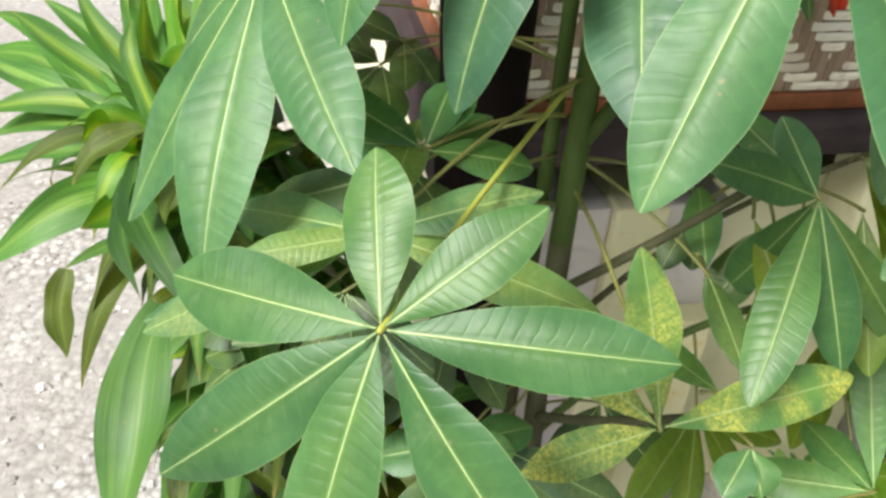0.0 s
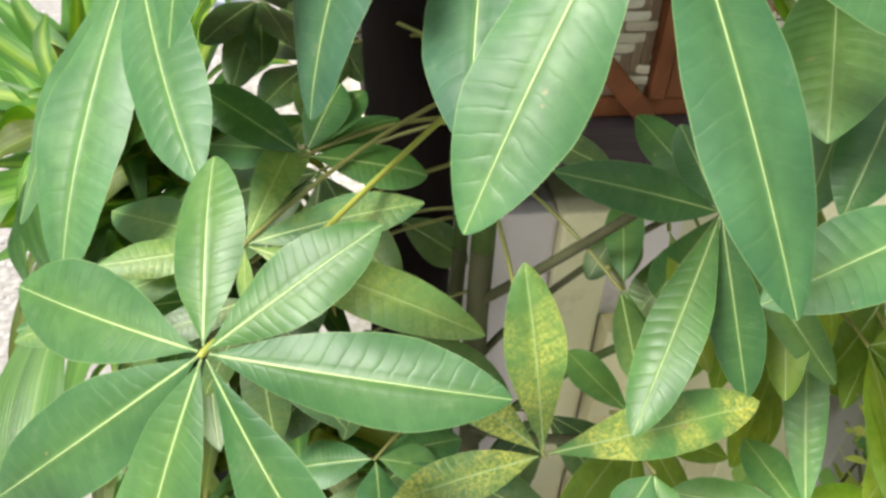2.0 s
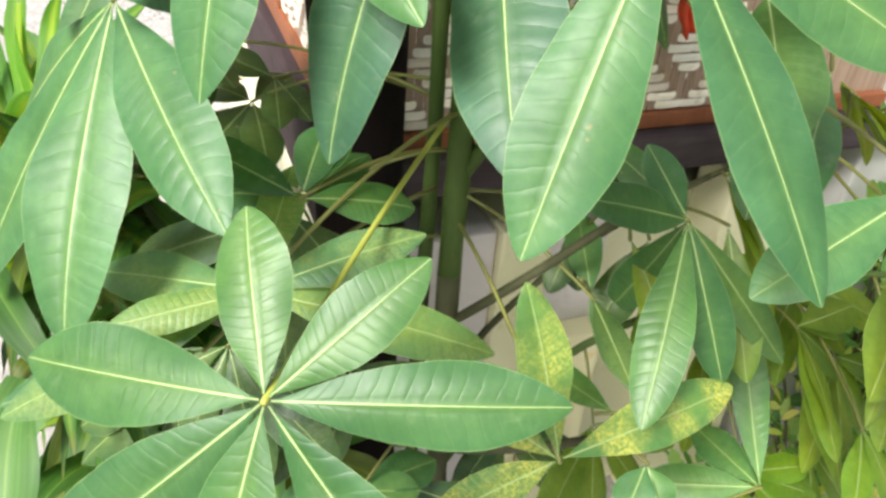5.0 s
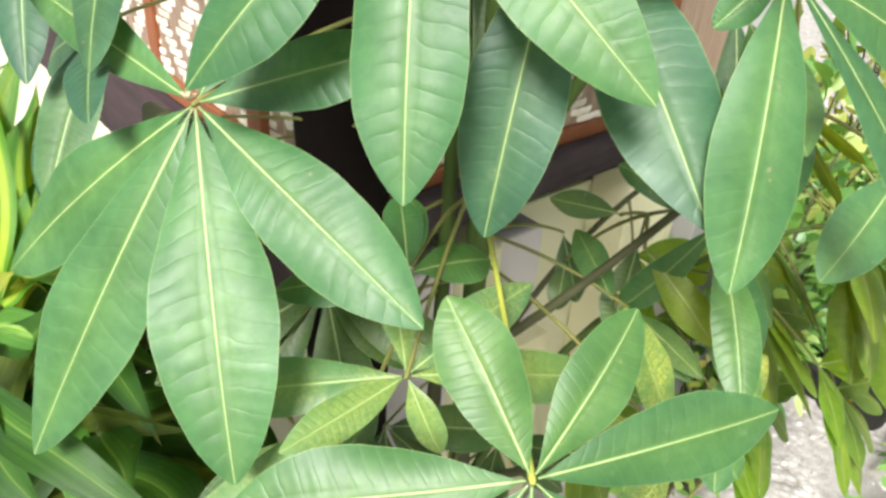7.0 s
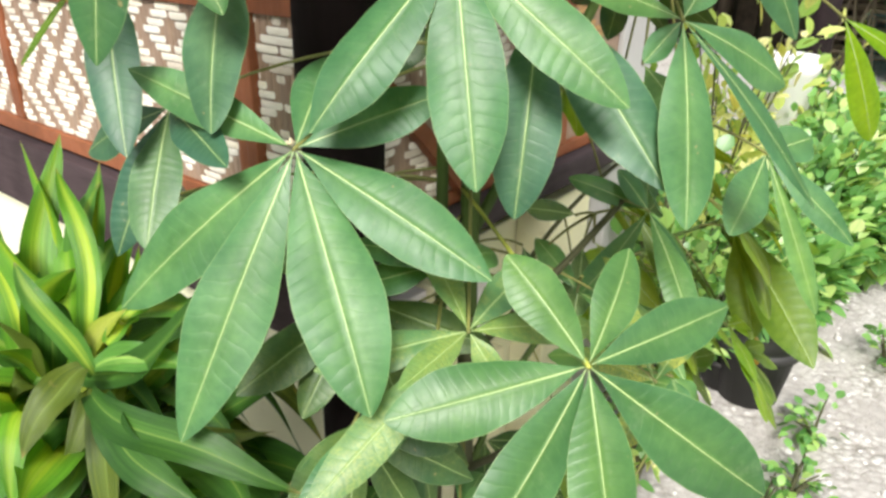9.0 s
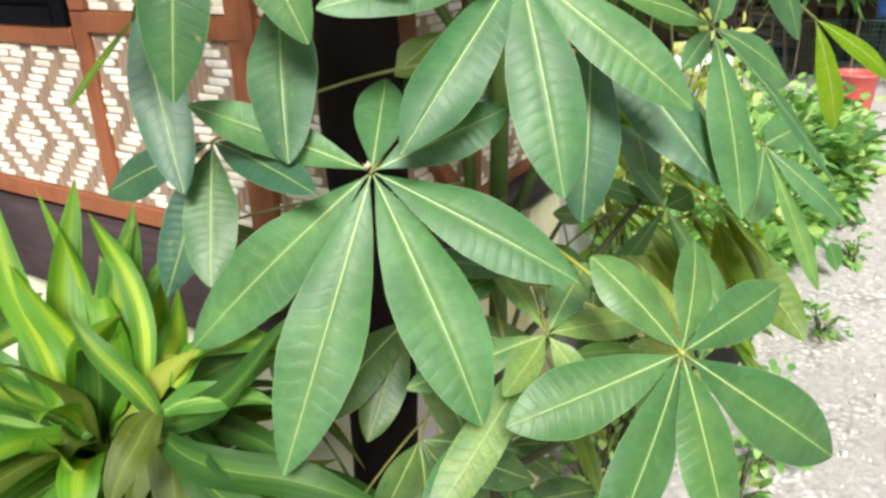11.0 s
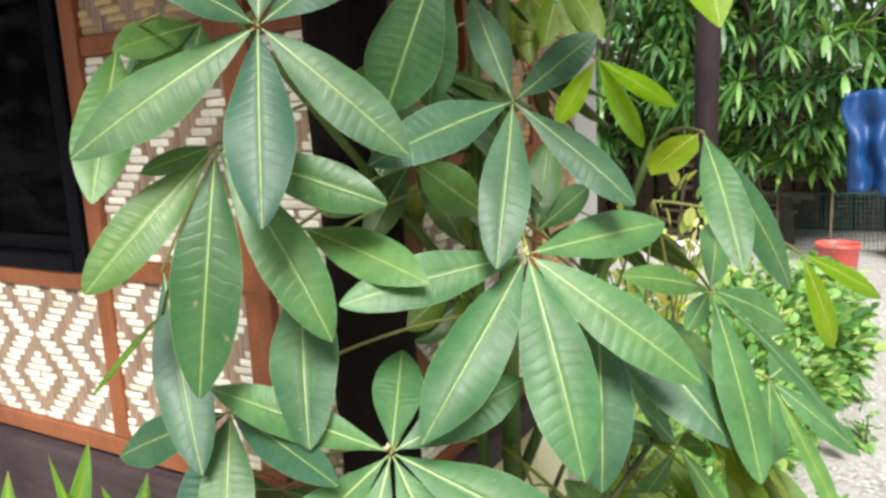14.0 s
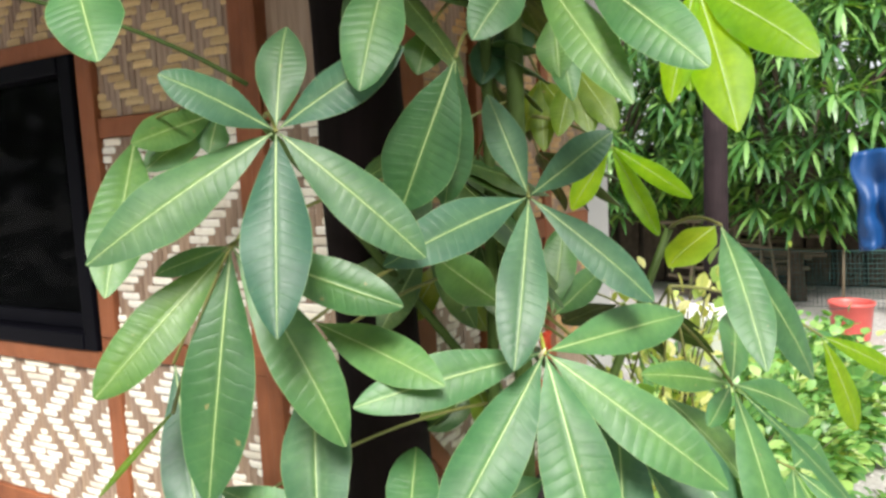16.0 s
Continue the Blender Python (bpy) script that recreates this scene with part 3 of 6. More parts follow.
# west wall: faces the yard, holds the window
wall_w = tagged(empty("wall_west"), "woven bamboo wall in a reddish varnished timber frame", "wall", kind="structure")
backing = part("backing", box((PX + 0.004, PY + 0.06, 0.967), (PX + 0.03, PY + 0.586, 2.31), 0.0), M_STAKE, wall_w)
part("backing", box((PX + 0.004, PY + 0.586, 0.967), (PX + 0.03, PY + 3.2, 1.311), 0.0), M_STAKE, wall_w)
part("backing", box((PX + 0.004, PY + 0.586, 1.822), (PX + 0.03, PY + 3.2, 2.31), 0.0), M_STAKE, wall_w)
part("backing", box((PX + 0.004, PY + 1.64, 1.311), (PX + 0.03, PY + 3.2, 1.822), 0.0), M_STAKE, wall_w)
S_MUL, S_POST = PY + 0.566, PY + 0.193
bar(wall_w, "y", PY + 0.06, PY + 3.2, 0.967, 1.002, 0.014, "rail")
bar(wall_w, "y", PY + 0.06, S_MUL - 0.021, 1.302, 1.336, 0.014, "rail")
bar(wall_w, "y", S_MUL + 0.019, PY + 1.66, 1.276, 1.31, 0.015, "rail")
bar(wall_w, "y", PY + 0.06, S_MUL - 0.03, 1.678, 1.71, 0.013, "rail")
bar(wall_w, "y", S_MUL + 0.013, PY + 1.66, 1.823, 1.856, 0.015, "rail")
bar(wall_w, "y", PY + 0.06, PY + 3.2, 2.06, 2.1, 0.014, "rail")
bar(wall_w, "y", S_MUL - 0.02, S_MUL + 0.018, 1.003, 1.336, 0.012, "stile")
bar(wall_w, "y", S_MUL - 0.028, S_MUL + 0.012, 1.337, 2.059, 0.016, "stile")
bar(wall_w, "y", S_POST - 0.03, S_POST - 0.003, 1.003, 2.059, 0.02, "stile")
bar(wall_w, "y", S_POST, S_POST + 0.03, 1.003, 2.059, 0.012, "stile")
bar(wall_w, "y", PY + 1.02, PY + 1.06, 1.003, 1.275, 0.012, "stile")
bar(wall_w, "y", PY + 1.62, PY + 1.66, 1.003, 1.822, 0.014, "stile")
weave(wall_w, "y", S_POST + 0.032, S_MUL - 0.021, 1.003, 1.301, PX, 1)
weave(wall_w, "y", S_POST + 0.032, S_MUL - 0.03, 1.337, 1.677, PX, 2)
weave(wall_w, "y", S_POST + 0.032, S_MUL - 0.03, 1.711, 2.058, PX, 3, True)
weave(wall_w, "y", PY + 0.062, S_POST - 0.031, 1.003, 1.301, PX, 4)
weave(wall_w, "y", PY + 0.062, S_POST - 0.031, 1.337, 1.677, PX, 5)
weave(wall_w, "y", S_MUL + 0.02, PY + 1.018, 1.003, 1.275, PX, 6)
weave(wall_w, "y", PY + 1.062, PY + 1.618, 1.003, 1.275, PX, 7)
weave(wall_w, "y", S_MUL + 0.014, PY + 1.1, 1.857, 2.058, PX, 8, True)
weave(wall_w, "y", PY + 1.662, PY + 2.2, 1.003, 1.6, PX, 9)

# window: black sliding frame with dark panes
win = tagged(empty("window_1"), "black framed sliding window, shut, with a dark room behind", "window", kind="structure")
wy0, wy1, wz0, wz1 = S_MUL + 0.02, PY + 1.618, 1.311, 1.822
for lo, hi in (
    ((PX - 0.02, wy0, wz0), (PX + 0.03, wy0 + 0.035, wz1)),
    ((PX - 0.02, wy1 - 0.035, wz0), (PX + 0.03, wy1, wz1)),
    ((PX - 0.022, wy0 + 0.035, wz0), (PX + 0.03, wy1 - 0.035, wz0 + 0.03)),
    ((PX - 0.022, wy0 + 0.035, wz1 - 0.03), (PX + 0.03, wy1 - 0.035, wz1)),
    ((PX - 0.005, (wy0 + wy1) / 2 - 0.02, wz0 + 0.031), (PX + 0.028, (wy0 + wy1) / 2 + 0.02, wz1 - 0.031)),
):
    part("window_frame", box(lo, hi, 0.003), M_BLACK, win)
for sa, sb in ((wy0 + 0.036, (wy0 + wy1) / 2 - 0.021),):
    part("sash", box((PX + 0.002, sa, wz0 + 0.031), (PX + 0.02, sb, wz0 + 0.06), 0.003), M_BLACK, win)
part("sash", box((PX + 0.002, (wy0 + wy1) / 2 + 0.021, wz0 + 0.031), (PX + 0.02, wy1 - 0.036, wz0 + 0.06), 0.003), M_BLACK, win)
for a, b in ((wy0 + 0.036, (wy0 + wy1) / 2 - 0.021), ((wy0 + wy1) / 2 + 0.021, wy1 - 0.036)):
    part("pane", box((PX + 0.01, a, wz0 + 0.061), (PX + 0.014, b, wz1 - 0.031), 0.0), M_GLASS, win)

# south wall: runs away from the corner post
wall_s = tagged(empty("wall_south"), "woven bamboo wall with reddish timber battens and a slanting brace", "wall", kind="structure")
part("backing", box((PX + 0.06, PY + 0.012, 0.967), (PX + 0.892, PY + 0.035, 2.31), 0.0), M_STAKE, wall_s)
bar(wall_s, "x", PX + 0.06, PX + 0.892, 0.967, 0.992, 0.012, "rail", PY + 0.01)
bar(wall_s, "x", PX + 0.06, PX + 0.892, 1.45, 1.49, 0.012, "rail", PY + 0.01)
bar(wall_s, "x", 0.272, 0.345, 1.25, 1.449, 0.022, "stile", PY + 0.01)
bar(wall_s, "x", 0.272, 0.345, 1.491, 2.31, 0.022, "stile", PY + 0.01)
bar(wall_s, "x", 0.516, 0.538, 0.993, 2.31, 0.02, "stile", PY + 0.01)
bar(wall_s, "x", 0.54, 0.566, 0.993, 2.31, 0.016, "stile", PY + 0.01)
bar(wall_s, "x", 0.82, 0.86, 0.993, 2.31, 0.014, "stile", PY + 0.01)
bm = box((-0.2, -0.012, -0.014), (0.2, 0.012, 0.014), 0.003)
brace = part("brace", bm, M_FRAME, wall_s)
brace.matrix_basis = pose(0.38, PY - 0.006, 1.112, 0, 46, 0)
weave(wall_s, "x", 0.27, 0.514, 0.994, 1.448, PY + 0.01, 11)
weave(wall_s, "x", 0.568, 0.818, 0.994, 1.448, PY + 0.01, 12)
weave(wall_s, "x", 0.27, 0.514, 1.492, 2.1, PY + 0.01, 13, True)
weave(wall_s, "x", 0.568, 0.818, 1.492, 2.1, PY + 0.01, 14, True)
weave(wall_s, "x", 0.862, 1.09, 1.2, 2.0, PY + 0.01, 15, True)


# ---- the money tree ----
tree = tagged(empty("money_tree", (0.27, 0.67, 0.0)), "money tree with green stems and large hand-shaped glossy leaves", "potted tree")
TO_TREE = Vector((0.27, 0.67, 0.0))
ROWS_U = 5


def leaflet(base, tip, width, facing, arch, parent, mats, origin, seed, curl=0.0, rows=85, roll=9):
    """One leaflet: quilted blade on both sides of a raised pale midrib."""
    rng = random.Random(seed)
    base, tip, facing = Vector(base), Vector(tip), Vector(facing)
    along = tip - base
    length = along.length
    d = along.normalized()
    nrm = (facing - facing.dot(d) * d).normalized()
    nrm = (Matrix.Rotation(radians(rng.uniform(-roll, roll)), 3, d) @ nrm).normalized()
    bend = d.cross(nrm) * rng.uniform(-0.02, 0.02) * length
    ctrl = (base + tip) / 2 + nrm * arch * length + bend
    verts, faces, uvs, slots = [], [], [], []
    veins = 17
    amp = 0.009 * width * rng.uniform(0.5, 1.4)
    twist = rng.uniform(-0.22, 0.22)
    droop = rng.uniform(0.0, 0.1)
    fold = rng.uniform(0.02, 0.22)
    lag = rng.uniform(0, 1)
    ph = rng.uniform(0, 6.3)
    low, high = rng.uniform(1.05, 1.25), rng.uniform(0.76, 0.96)  # how slowly the blade widens from its stalk, and narrows to its tip
    full = max((i / 50 - 0.02) ** low * (1 - i / 50) ** high for i in range(1, 50))
    cols = [-1 + i / ROWS_U for i in range(ROWS_U)] + [0.0] + [(i + 1) / ROWS_U for i in range(ROWS_U)]
    rib0 = 0.0007 * (width / 0.06) ** 0.5
    nc = len(cols) + 2
    for r in range(rows + 1):
        v = r / rows
        s = v
        p = (1 - s) ** 2 * base + 2 * s * (1 - s) * ctrl + s * s * tip
        tan = (2 * (1 - s) * (ctrl - base) + 2 * s * (tip - ctrl)).normalized()
        n = (nrm - nrm.dot(tan) * tan).normalized()
        side = tan.cross(n)
        turn = Matrix.Rotation(twist * (v - 0.35), 3, tan)
        side, n = turn @ side, turn @ n
        p = p - n * (droop * width * max(0.0, v - 0.6) ** 2 * 6)
        shape = (max(0.0, v - 0.02) ** low) * ((1 - v) ** high) / full if v < 1 else 0.0
        edge = 1 + 0.022 * math.sin(v * 13 + ph) + 0.007 * math.sin(v * 41 + 2 * ph)
        w = width / 2 * min(shape, 1.02) * edge + 0.0011
        rib = rib0 * (1 - 0.72 * v)
        for c in cols:
            au = abs(c)
            for k in ((-1, 1) if c == 0.0 else (0,)):
                off = c * w if k == 0 else k * rib
                wave = abs(math.sin(math.pi * (v * veins - 0.75 * au + (lag if c > 0 else 0) + 0.25 * math.sin(v * 6 + ph))))
                lift = -0.2 * w * au ** 2 + (fold + curl) * w * au + amp * (0.55 + 0.75 * math.sin(v * 8 + 2 * ph + (1.5 if c > 0 else 0)) ** 2) * (wave - 0.5) * min(1, 4 * au) * (1 - 0.6 * au ** 3) * min(1, shape)
                lift += 0.09 * w * au ** 2 * math.sin(v * 9 + ph + (2 if c > 0 else 0))
                if k:
                    lift = 0.0
                verts.append(p + side * off + n * lift - origin)
                uvs.append((0.5 + 0.5 * c if k == 0 else 0.5, v))
                if k == -1:  # the crest of the midrib
                    verts.append(p + n * rib * 0.7 - origin)
                    uvs.append((0.5, v))
    for r in range(rows):
        for c in range(nc - 1):
            q = r * nc + c
            faces.append((q, q + 1, q + nc + 1, q + nc))
            slots.append(1 if c in (ROWS_U, ROWS_U + 1) else 0)
    return mesh_ob("leaflet", verts, faces, list(mats), parent, "", True, uvs, slots)


STEM_A, STEM_B = (0.275, 0.657), (0.259, 0.694)
leaf_count = 0


def palm_leaf(hub, facing, leaflets, joint=None, mat=None, stalk=None, arch=0.055, thick=0.0019, sag=0.12, rows=85):
    """A hand-shaped leaf: a stalk from its joint on a stem to the hub, and leaflets (tip, width) from there."""
    global leaf_count
    hub = Vector(hub)
    mat = mat or M_LEAF
    if joint is None:
        s = STEM_A if hub.x > 0.15 or hub.y < 0.6 else STEM_B
        joint = (s[0], s[1], hub.z + 0.06)
    joint = Vector(joint)
    mid = (hub + joint) / 2 + Vector((0, 0, sag * (hub - joint).length))
    pts = bezier(joint, mid, hub, 10)
    pts.append(pts[-1] + (pts[-1] - pts[-2]).normalized() * 0.003)
    v, q = tube([p - TO_TREE for p in pts], [thick * (1.25 - 0.3 * i / 10) for i in range(10)] + [thick * 1.15, thick * 0.9], 7)
    st = mesh_ob("petiole", v, q, stalk or M_PETIOLE_DARK, tree)
    for tip, width, *own in leaflets:
        leaf_count += 1
        tip = Vector(tip)
        leaflet(hub + (tip - hub).normalized() * 0.004, tip, width, own[0] if own else facing, arch, st, (mat, M_RIB), TO_TREE, leaf_count, rows=rows, roll=3 if own else 9)
    return st


def stems():
    for (x, y), r, top, seed in ((STEM_A, 0.0145, 2.0, 1), (STEM_B, 0.0095, 1.95, 2)):
        rng = random.Random(seed)
        pts, rad = [], []
        for i in range(41):
            z = top * i / 40
            k = abs(z - 1.08) * 0.02
            pts.append((x + k * math.sin(z * 3 + seed) - 0.27, y + k * math.cos(z * 2.4) - 0.67, z))
            rad.append(r * (1.12 - 0.4 * z / top) * (1.09 if i % 5 == 0 else 1) * rng.uniform(0.97, 1.03))
        v, q = tube(pts[:19], rad[:19], 12)
        mesh_ob("trunk", v, q, M_TRUNK_LOW, tree, "brownish green lower stem")
        v, q = tube(pts[18:], rad[18:], 12)
        mesh_ob("trunk", v, q, M_TRUNK, tree, "smooth green upper stem")


stems()


def branch(points, radius, mat=None):
    v, q = tube([Vector(p) - TO_TREE for p in points], [radius * (1.1 - 0.35 * i / (len(points) - 1)) for i in range(len(points))], 8)
    return mesh_ob("branch", v, q, mat or M_TRUNK, tree)


branch(bezier((0.275, 0.657, 0.82), (0.33, 0.56, 0.95), (0.40, 0.49, 1.08), 10), 0.006, M_TRUNK_LOW)
branch(bezier((0.275, 0.657, 1.02), (0.36, 0.6, 1.2), (0.44, 0.5, 1.5), 12), 0.008)
branch(bezier((0.259, 0.694, 1.3), (0.16, 0.8, 1.5), (0.0, 0.85, 1.68), 12), 0.006)
branch(bezier((0.275, 0.657, 0.6), (0.3, 0.5, 0.75), (0.36, 0.42, 0.85), 8), 0.006, M_TRUNK_LOW)
branch(bezier((0.275, 0.657, 0.72), (0.5, 0.74, 0.95), (0.86, 0.58, 1.1), 14), 0.0045, M_TRUNK_LOW)
branch(bezier((0.275, 0.657, 0.55), (0.55, 0.72, 0.85), (0.98, 0.52, 0.86), 14), 0.006)
branch(bezier((0.02, 0.86, 1.7), (-0.06, 0.97, 1.79), (-0.2, 1.06, 1.8), 12), 0.0026, M_TRUNK)


def buds(at, seed):
    """Pale stubs of new shoots round a leaf joint."""
    rng = random.Random(seed)
    at = Vector(at)
    for _ in range(4):
        d = Vector((rng.uniform(-1, 1), rng.uniform(-1, 0.2), rng.uniform(-0.2, 1))).normalized() * rng.uniform(0.006, 0.013)
        v, q = tube([at - TO_TREE, at + d * 0.5 - TO_TREE, at + d - TO_TREE], [0.0013, 0.0016, 0.0006], 6)
        mesh_ob("bud", v, q, M_BUD, tree)



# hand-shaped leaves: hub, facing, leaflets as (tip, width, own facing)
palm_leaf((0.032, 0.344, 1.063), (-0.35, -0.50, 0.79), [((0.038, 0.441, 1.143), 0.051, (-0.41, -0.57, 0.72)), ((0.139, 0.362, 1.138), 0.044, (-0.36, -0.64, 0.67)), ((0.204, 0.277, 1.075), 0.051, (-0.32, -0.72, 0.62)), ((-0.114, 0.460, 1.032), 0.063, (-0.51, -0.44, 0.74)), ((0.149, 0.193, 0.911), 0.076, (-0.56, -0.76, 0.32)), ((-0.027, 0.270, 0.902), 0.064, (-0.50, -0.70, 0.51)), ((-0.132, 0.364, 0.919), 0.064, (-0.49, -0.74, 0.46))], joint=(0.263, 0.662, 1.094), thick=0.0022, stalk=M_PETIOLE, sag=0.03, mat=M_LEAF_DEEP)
palm_leaf((-0.031, 0.650, 1.220), (-0.75, -0.47, 0.46), [((-0.159, 0.804, 1.040), 0.076, (-0.88, -0.23, 0.42)), ((-0.194, 0.659, 0.957), 0.078, (-0.73, -0.52, 0.44)), ((-0.101, 0.487, 1.015), 0.084, (-0.49, -0.59, 0.64)), ((0.024, 0.446, 1.119), 0.068, (-0.54, -0.49, 0.69)), ((0.090, 0.556, 1.269), 0.053, (-0.64, -0.53, 0.55)), ((0.064, 0.692, 1.294), 0.053, (-0.47, -0.36, 0.81)), ((-0.092, 0.831, 1.284), 0.044, (-0.85, -0.41, 0.34))], joint=(0.262, 0.69, 1.26))
palm_leaf((0.087, 0.546, 1.407), (-0.75, -0.50, 0.40), [((-0.061, 0.595, 1.253), 0.066, (-0.73, -0.36, 0.59)), ((0.017, 0.463, 1.205), 0.072, (-0.71, -0.53, 0.46)), ((0.130, 0.376, 1.275), 0.061, (-0.73, -0.53, 0.44)), ((0.263, 0.444, 1.418), 0.051, (-0.46, -0.76, 0.46)), ((-0.056, 0.682, 1.377), 0.050, (-0.67, -0.61, 0.43))], stalk=M_PETIOLE)
palm_leaf((0.278, 0.396, 1.336), (-0.60, -0.65, 0.45), [((0.180, 0.325, 1.153), 0.064, (-0.40, -0.76, 0.51)), ((0.325, 0.242, 1.153), 0.055, (-0.03, -0.77, 0.64)), ((0.448, 0.324, 1.252), 0.054, (-0.38, -0.7, 0.6)), ((0.136, 0.460, 1.379), 0.031, (-0.28, -0.88, 0.38)), ((0.398, 0.411, 1.397), 0.046, (-0.27, -0.67, 0.69)), ((0.237, 0.414, 1.296), 0.026, (-0.66, -0.63, 0.40))], joint=(0.42, 0.52, 1.4))
palm_leaf((0.043, 0.486, 1.040), (-0.12, -0.50, 0.85), [((-0.081, 0.587, 1.012), 0.045, (-0.43, -0.30, 0.85)), ((0.091, 0.584, 1.094), 0.037, (-0.09, -0.45, 0.89)), ((0.183, 0.493, 1.067), 0.040, (-0.14, -0.50, 0.85)), ((0.225, 0.424, 0.986), 0.046, (0.05, -0.57, 0.82)), ((-0.164, 0.517, 0.929), 0.045, (-0.46, -0.49, 0.74)), ((-0.067, 0.485, 1.028), 0.030, (-0.09, -0.50, 0.86)), ((0.044, 0.443, 0.991), 0.028, (-0.85, -0.40, 0.35))], mat=M_LEAF_PALE)
palm_leaf((0.264, 0.361, 0.914), (0.01, -0.63, 0.78), [((0.255, 0.442, 1.041), 0.047, (0.03, -0.84, 0.54)), ((0.452, 0.379, 0.931), 0.046, (-0.01, -0.63, 0.78)), ((0.161, 0.428, 0.977), 0.036, (0.04, -0.65, 0.76)), ((0.144, 0.348, 0.892), 0.036, (-0.07, -0.64, 0.77))], mat=M_LEAF_MOTTLED)
palm_leaf((0.415, 0.458, 1.068), (-0.50, -0.60, 0.60), [((0.320, 0.340, 0.955), 0.044, (-0.38, -0.46, 0.80)), ((0.441, 0.383, 0.930), 0.040, (-0.48, -0.80, 0.35)), ((0.250, 0.390, 1.151), 0.036, (0.54, -0.66, 0.52)), ((0.375, 0.562, 1.104), 0.033, (-0.58, -0.45, 0.68)), ((0.381, 0.493, 1.128), 0.031, (-0.35, -0.88, 0.31)), ((0.442, 0.571, 0.877), 0.042, (-0.88, -0.35, -0.33)), ((0.565, 0.425, 0.889), 0.035, (-0.09, -0.99, 0.11))], joint=(0.40, 0.49, 1.08), mat=M_LEAF_DEEP)
palm_leaf((-0.098, 0.715, 1.636), (-0.71, -0.51, 0.48), [((-0.214, 0.829, 1.530), 0.056, (-0.80, -0.44, 0.41)), ((-0.163, 0.670, 1.468), 0.056, (-0.74, -0.53, 0.42)), ((-0.039, 0.604, 1.518), 0.050, (-0.65, -0.69, 0.33)), ((-0.178, 0.763, 1.683), 0.038, (-0.36, -0.89, 0.29)), ((-0.059, 0.730, 1.735), 0.043, (-0.76, -0.53, 0.37)), ((-0.034, 0.619, 1.705), 0.046, (-0.88, -0.33, 0.35))], joint=(0.02, 0.84, 1.66), mat=M_LEAF_BLUE)
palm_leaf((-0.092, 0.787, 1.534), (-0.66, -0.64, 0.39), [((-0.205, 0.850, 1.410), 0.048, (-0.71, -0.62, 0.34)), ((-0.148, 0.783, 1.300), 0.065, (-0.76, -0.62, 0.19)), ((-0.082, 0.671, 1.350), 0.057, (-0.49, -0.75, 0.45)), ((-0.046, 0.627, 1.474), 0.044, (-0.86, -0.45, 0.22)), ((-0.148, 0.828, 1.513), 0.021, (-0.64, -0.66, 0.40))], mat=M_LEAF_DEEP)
palm_leaf((0.124, 0.573, 1.563), (-0.70, -0.60, 0.40), [((-0.037, 0.651, 1.510), 0.052, (-0.51, -0.72, 0.48)), ((0.016, 0.547, 1.407), 0.049, (-0.62, -0.58, 0.53)), ((0.155, 0.450, 1.452), 0.044, (-0.71, -0.57, 0.43)), ((0.125, 0.617, 1.673), 0.042, (-0.71, -0.65, 0.27)), ((0.142, 0.488, 1.626), 0.039, (-0.98, -0.17, 0.07))], mat=M_LEAF_BLUE)
palm_leaf((-0.024, 0.878, 1.224), (-0.60, -0.55, 0.60), [((-0.037, 1.080, 1.134), 0.059, (-0.89, 0.13, 0.44)), ((-0.115, 0.813, 1.091), 0.058, (-0.59, -0.48, 0.64)), ((-0.108, 0.9, 1.055), 0.056, (-0.79, -0.55, 0.28)), ((-0.101, 0.665, 1.215), 0.045, (-0.50, 0.15, 0.86))], mat=M_LEAF_BLUE)
palm_leaf((0.036, 0.605, 1.702), (-0.85, -0.40, -0.20), [((0.018, 0.665, 1.556), 0.07, (-0.85, -0.42, -0.25)), ((0.058, 0.637, 1.559), 0.046, (-0.8, -0.5, -0.25))], mat=M_LEAF_DEEP)
palm_leaf((0.377, 0.560, 1.618), (-0.90, -0.20, 0.35), [((0.356, 0.610, 1.534), 0.032, (-0.98, -0.10, 0.19)), ((0.342, 0.490, 1.501), 0.027, (-0.90, -0.18, 0.39)), ((0.299, 0.441, 1.549), 0.024, (-0.77, 0.15, 0.62))], mat=M_LEAF_LIME, joint=(0.3, 0.64, 1.66))
palm_leaf((0.278, 0.407, 1.519), (-0.80, -0.30, 0.50), [((0.183, 0.349, 1.380), 0.045, (-0.74, -0.26, 0.62)), ((0.429, 0.316, 1.306), 0.046, (-0.60, -0.80, -0.08))], joint=(0.44, 0.5, 1.5))
palm_leaf((0.166, 0.499, 1.360), (-0.30, -0.75, 0.50), [((0.096, 0.471, 1.151), 0.068, (-0.70, -0.63, 0.32))], mat=M_LEAF_BLUE)
palm_leaf((0.232, 0.527, 1.344), (-0.70, -0.50, 0.47), [((0.185, 0.351, 1.186), 0.078, (-0.66, -0.55, 0.45))], mat=M_LEAF_BLUE)
palm_leaf((0.012, 0.782, 1.408), (-0.67, -0.56, 0.48), [((-0.086, 0.710, 1.236), 0.071, (-0.81, -0.21, 0.55))], mat=M_LEAF_BLUE)
palm_leaf((-0.028, 0.961, 1.389), (-0.57, -0.66, 0.49), [((-0.103, 0.845, 1.189), 0.058, (-0.62, -0.55, 0.55))], mat=M_LEAF_BLUE, joint=(0.0, 0.85, 1.55))
palm_leaf((-0.005, 0.769, 1.444), (-0.70, -0.50, 0.49), [((-0.021, 0.602, 1.397), 0.049, (-0.74, -0.12, 0.67))])
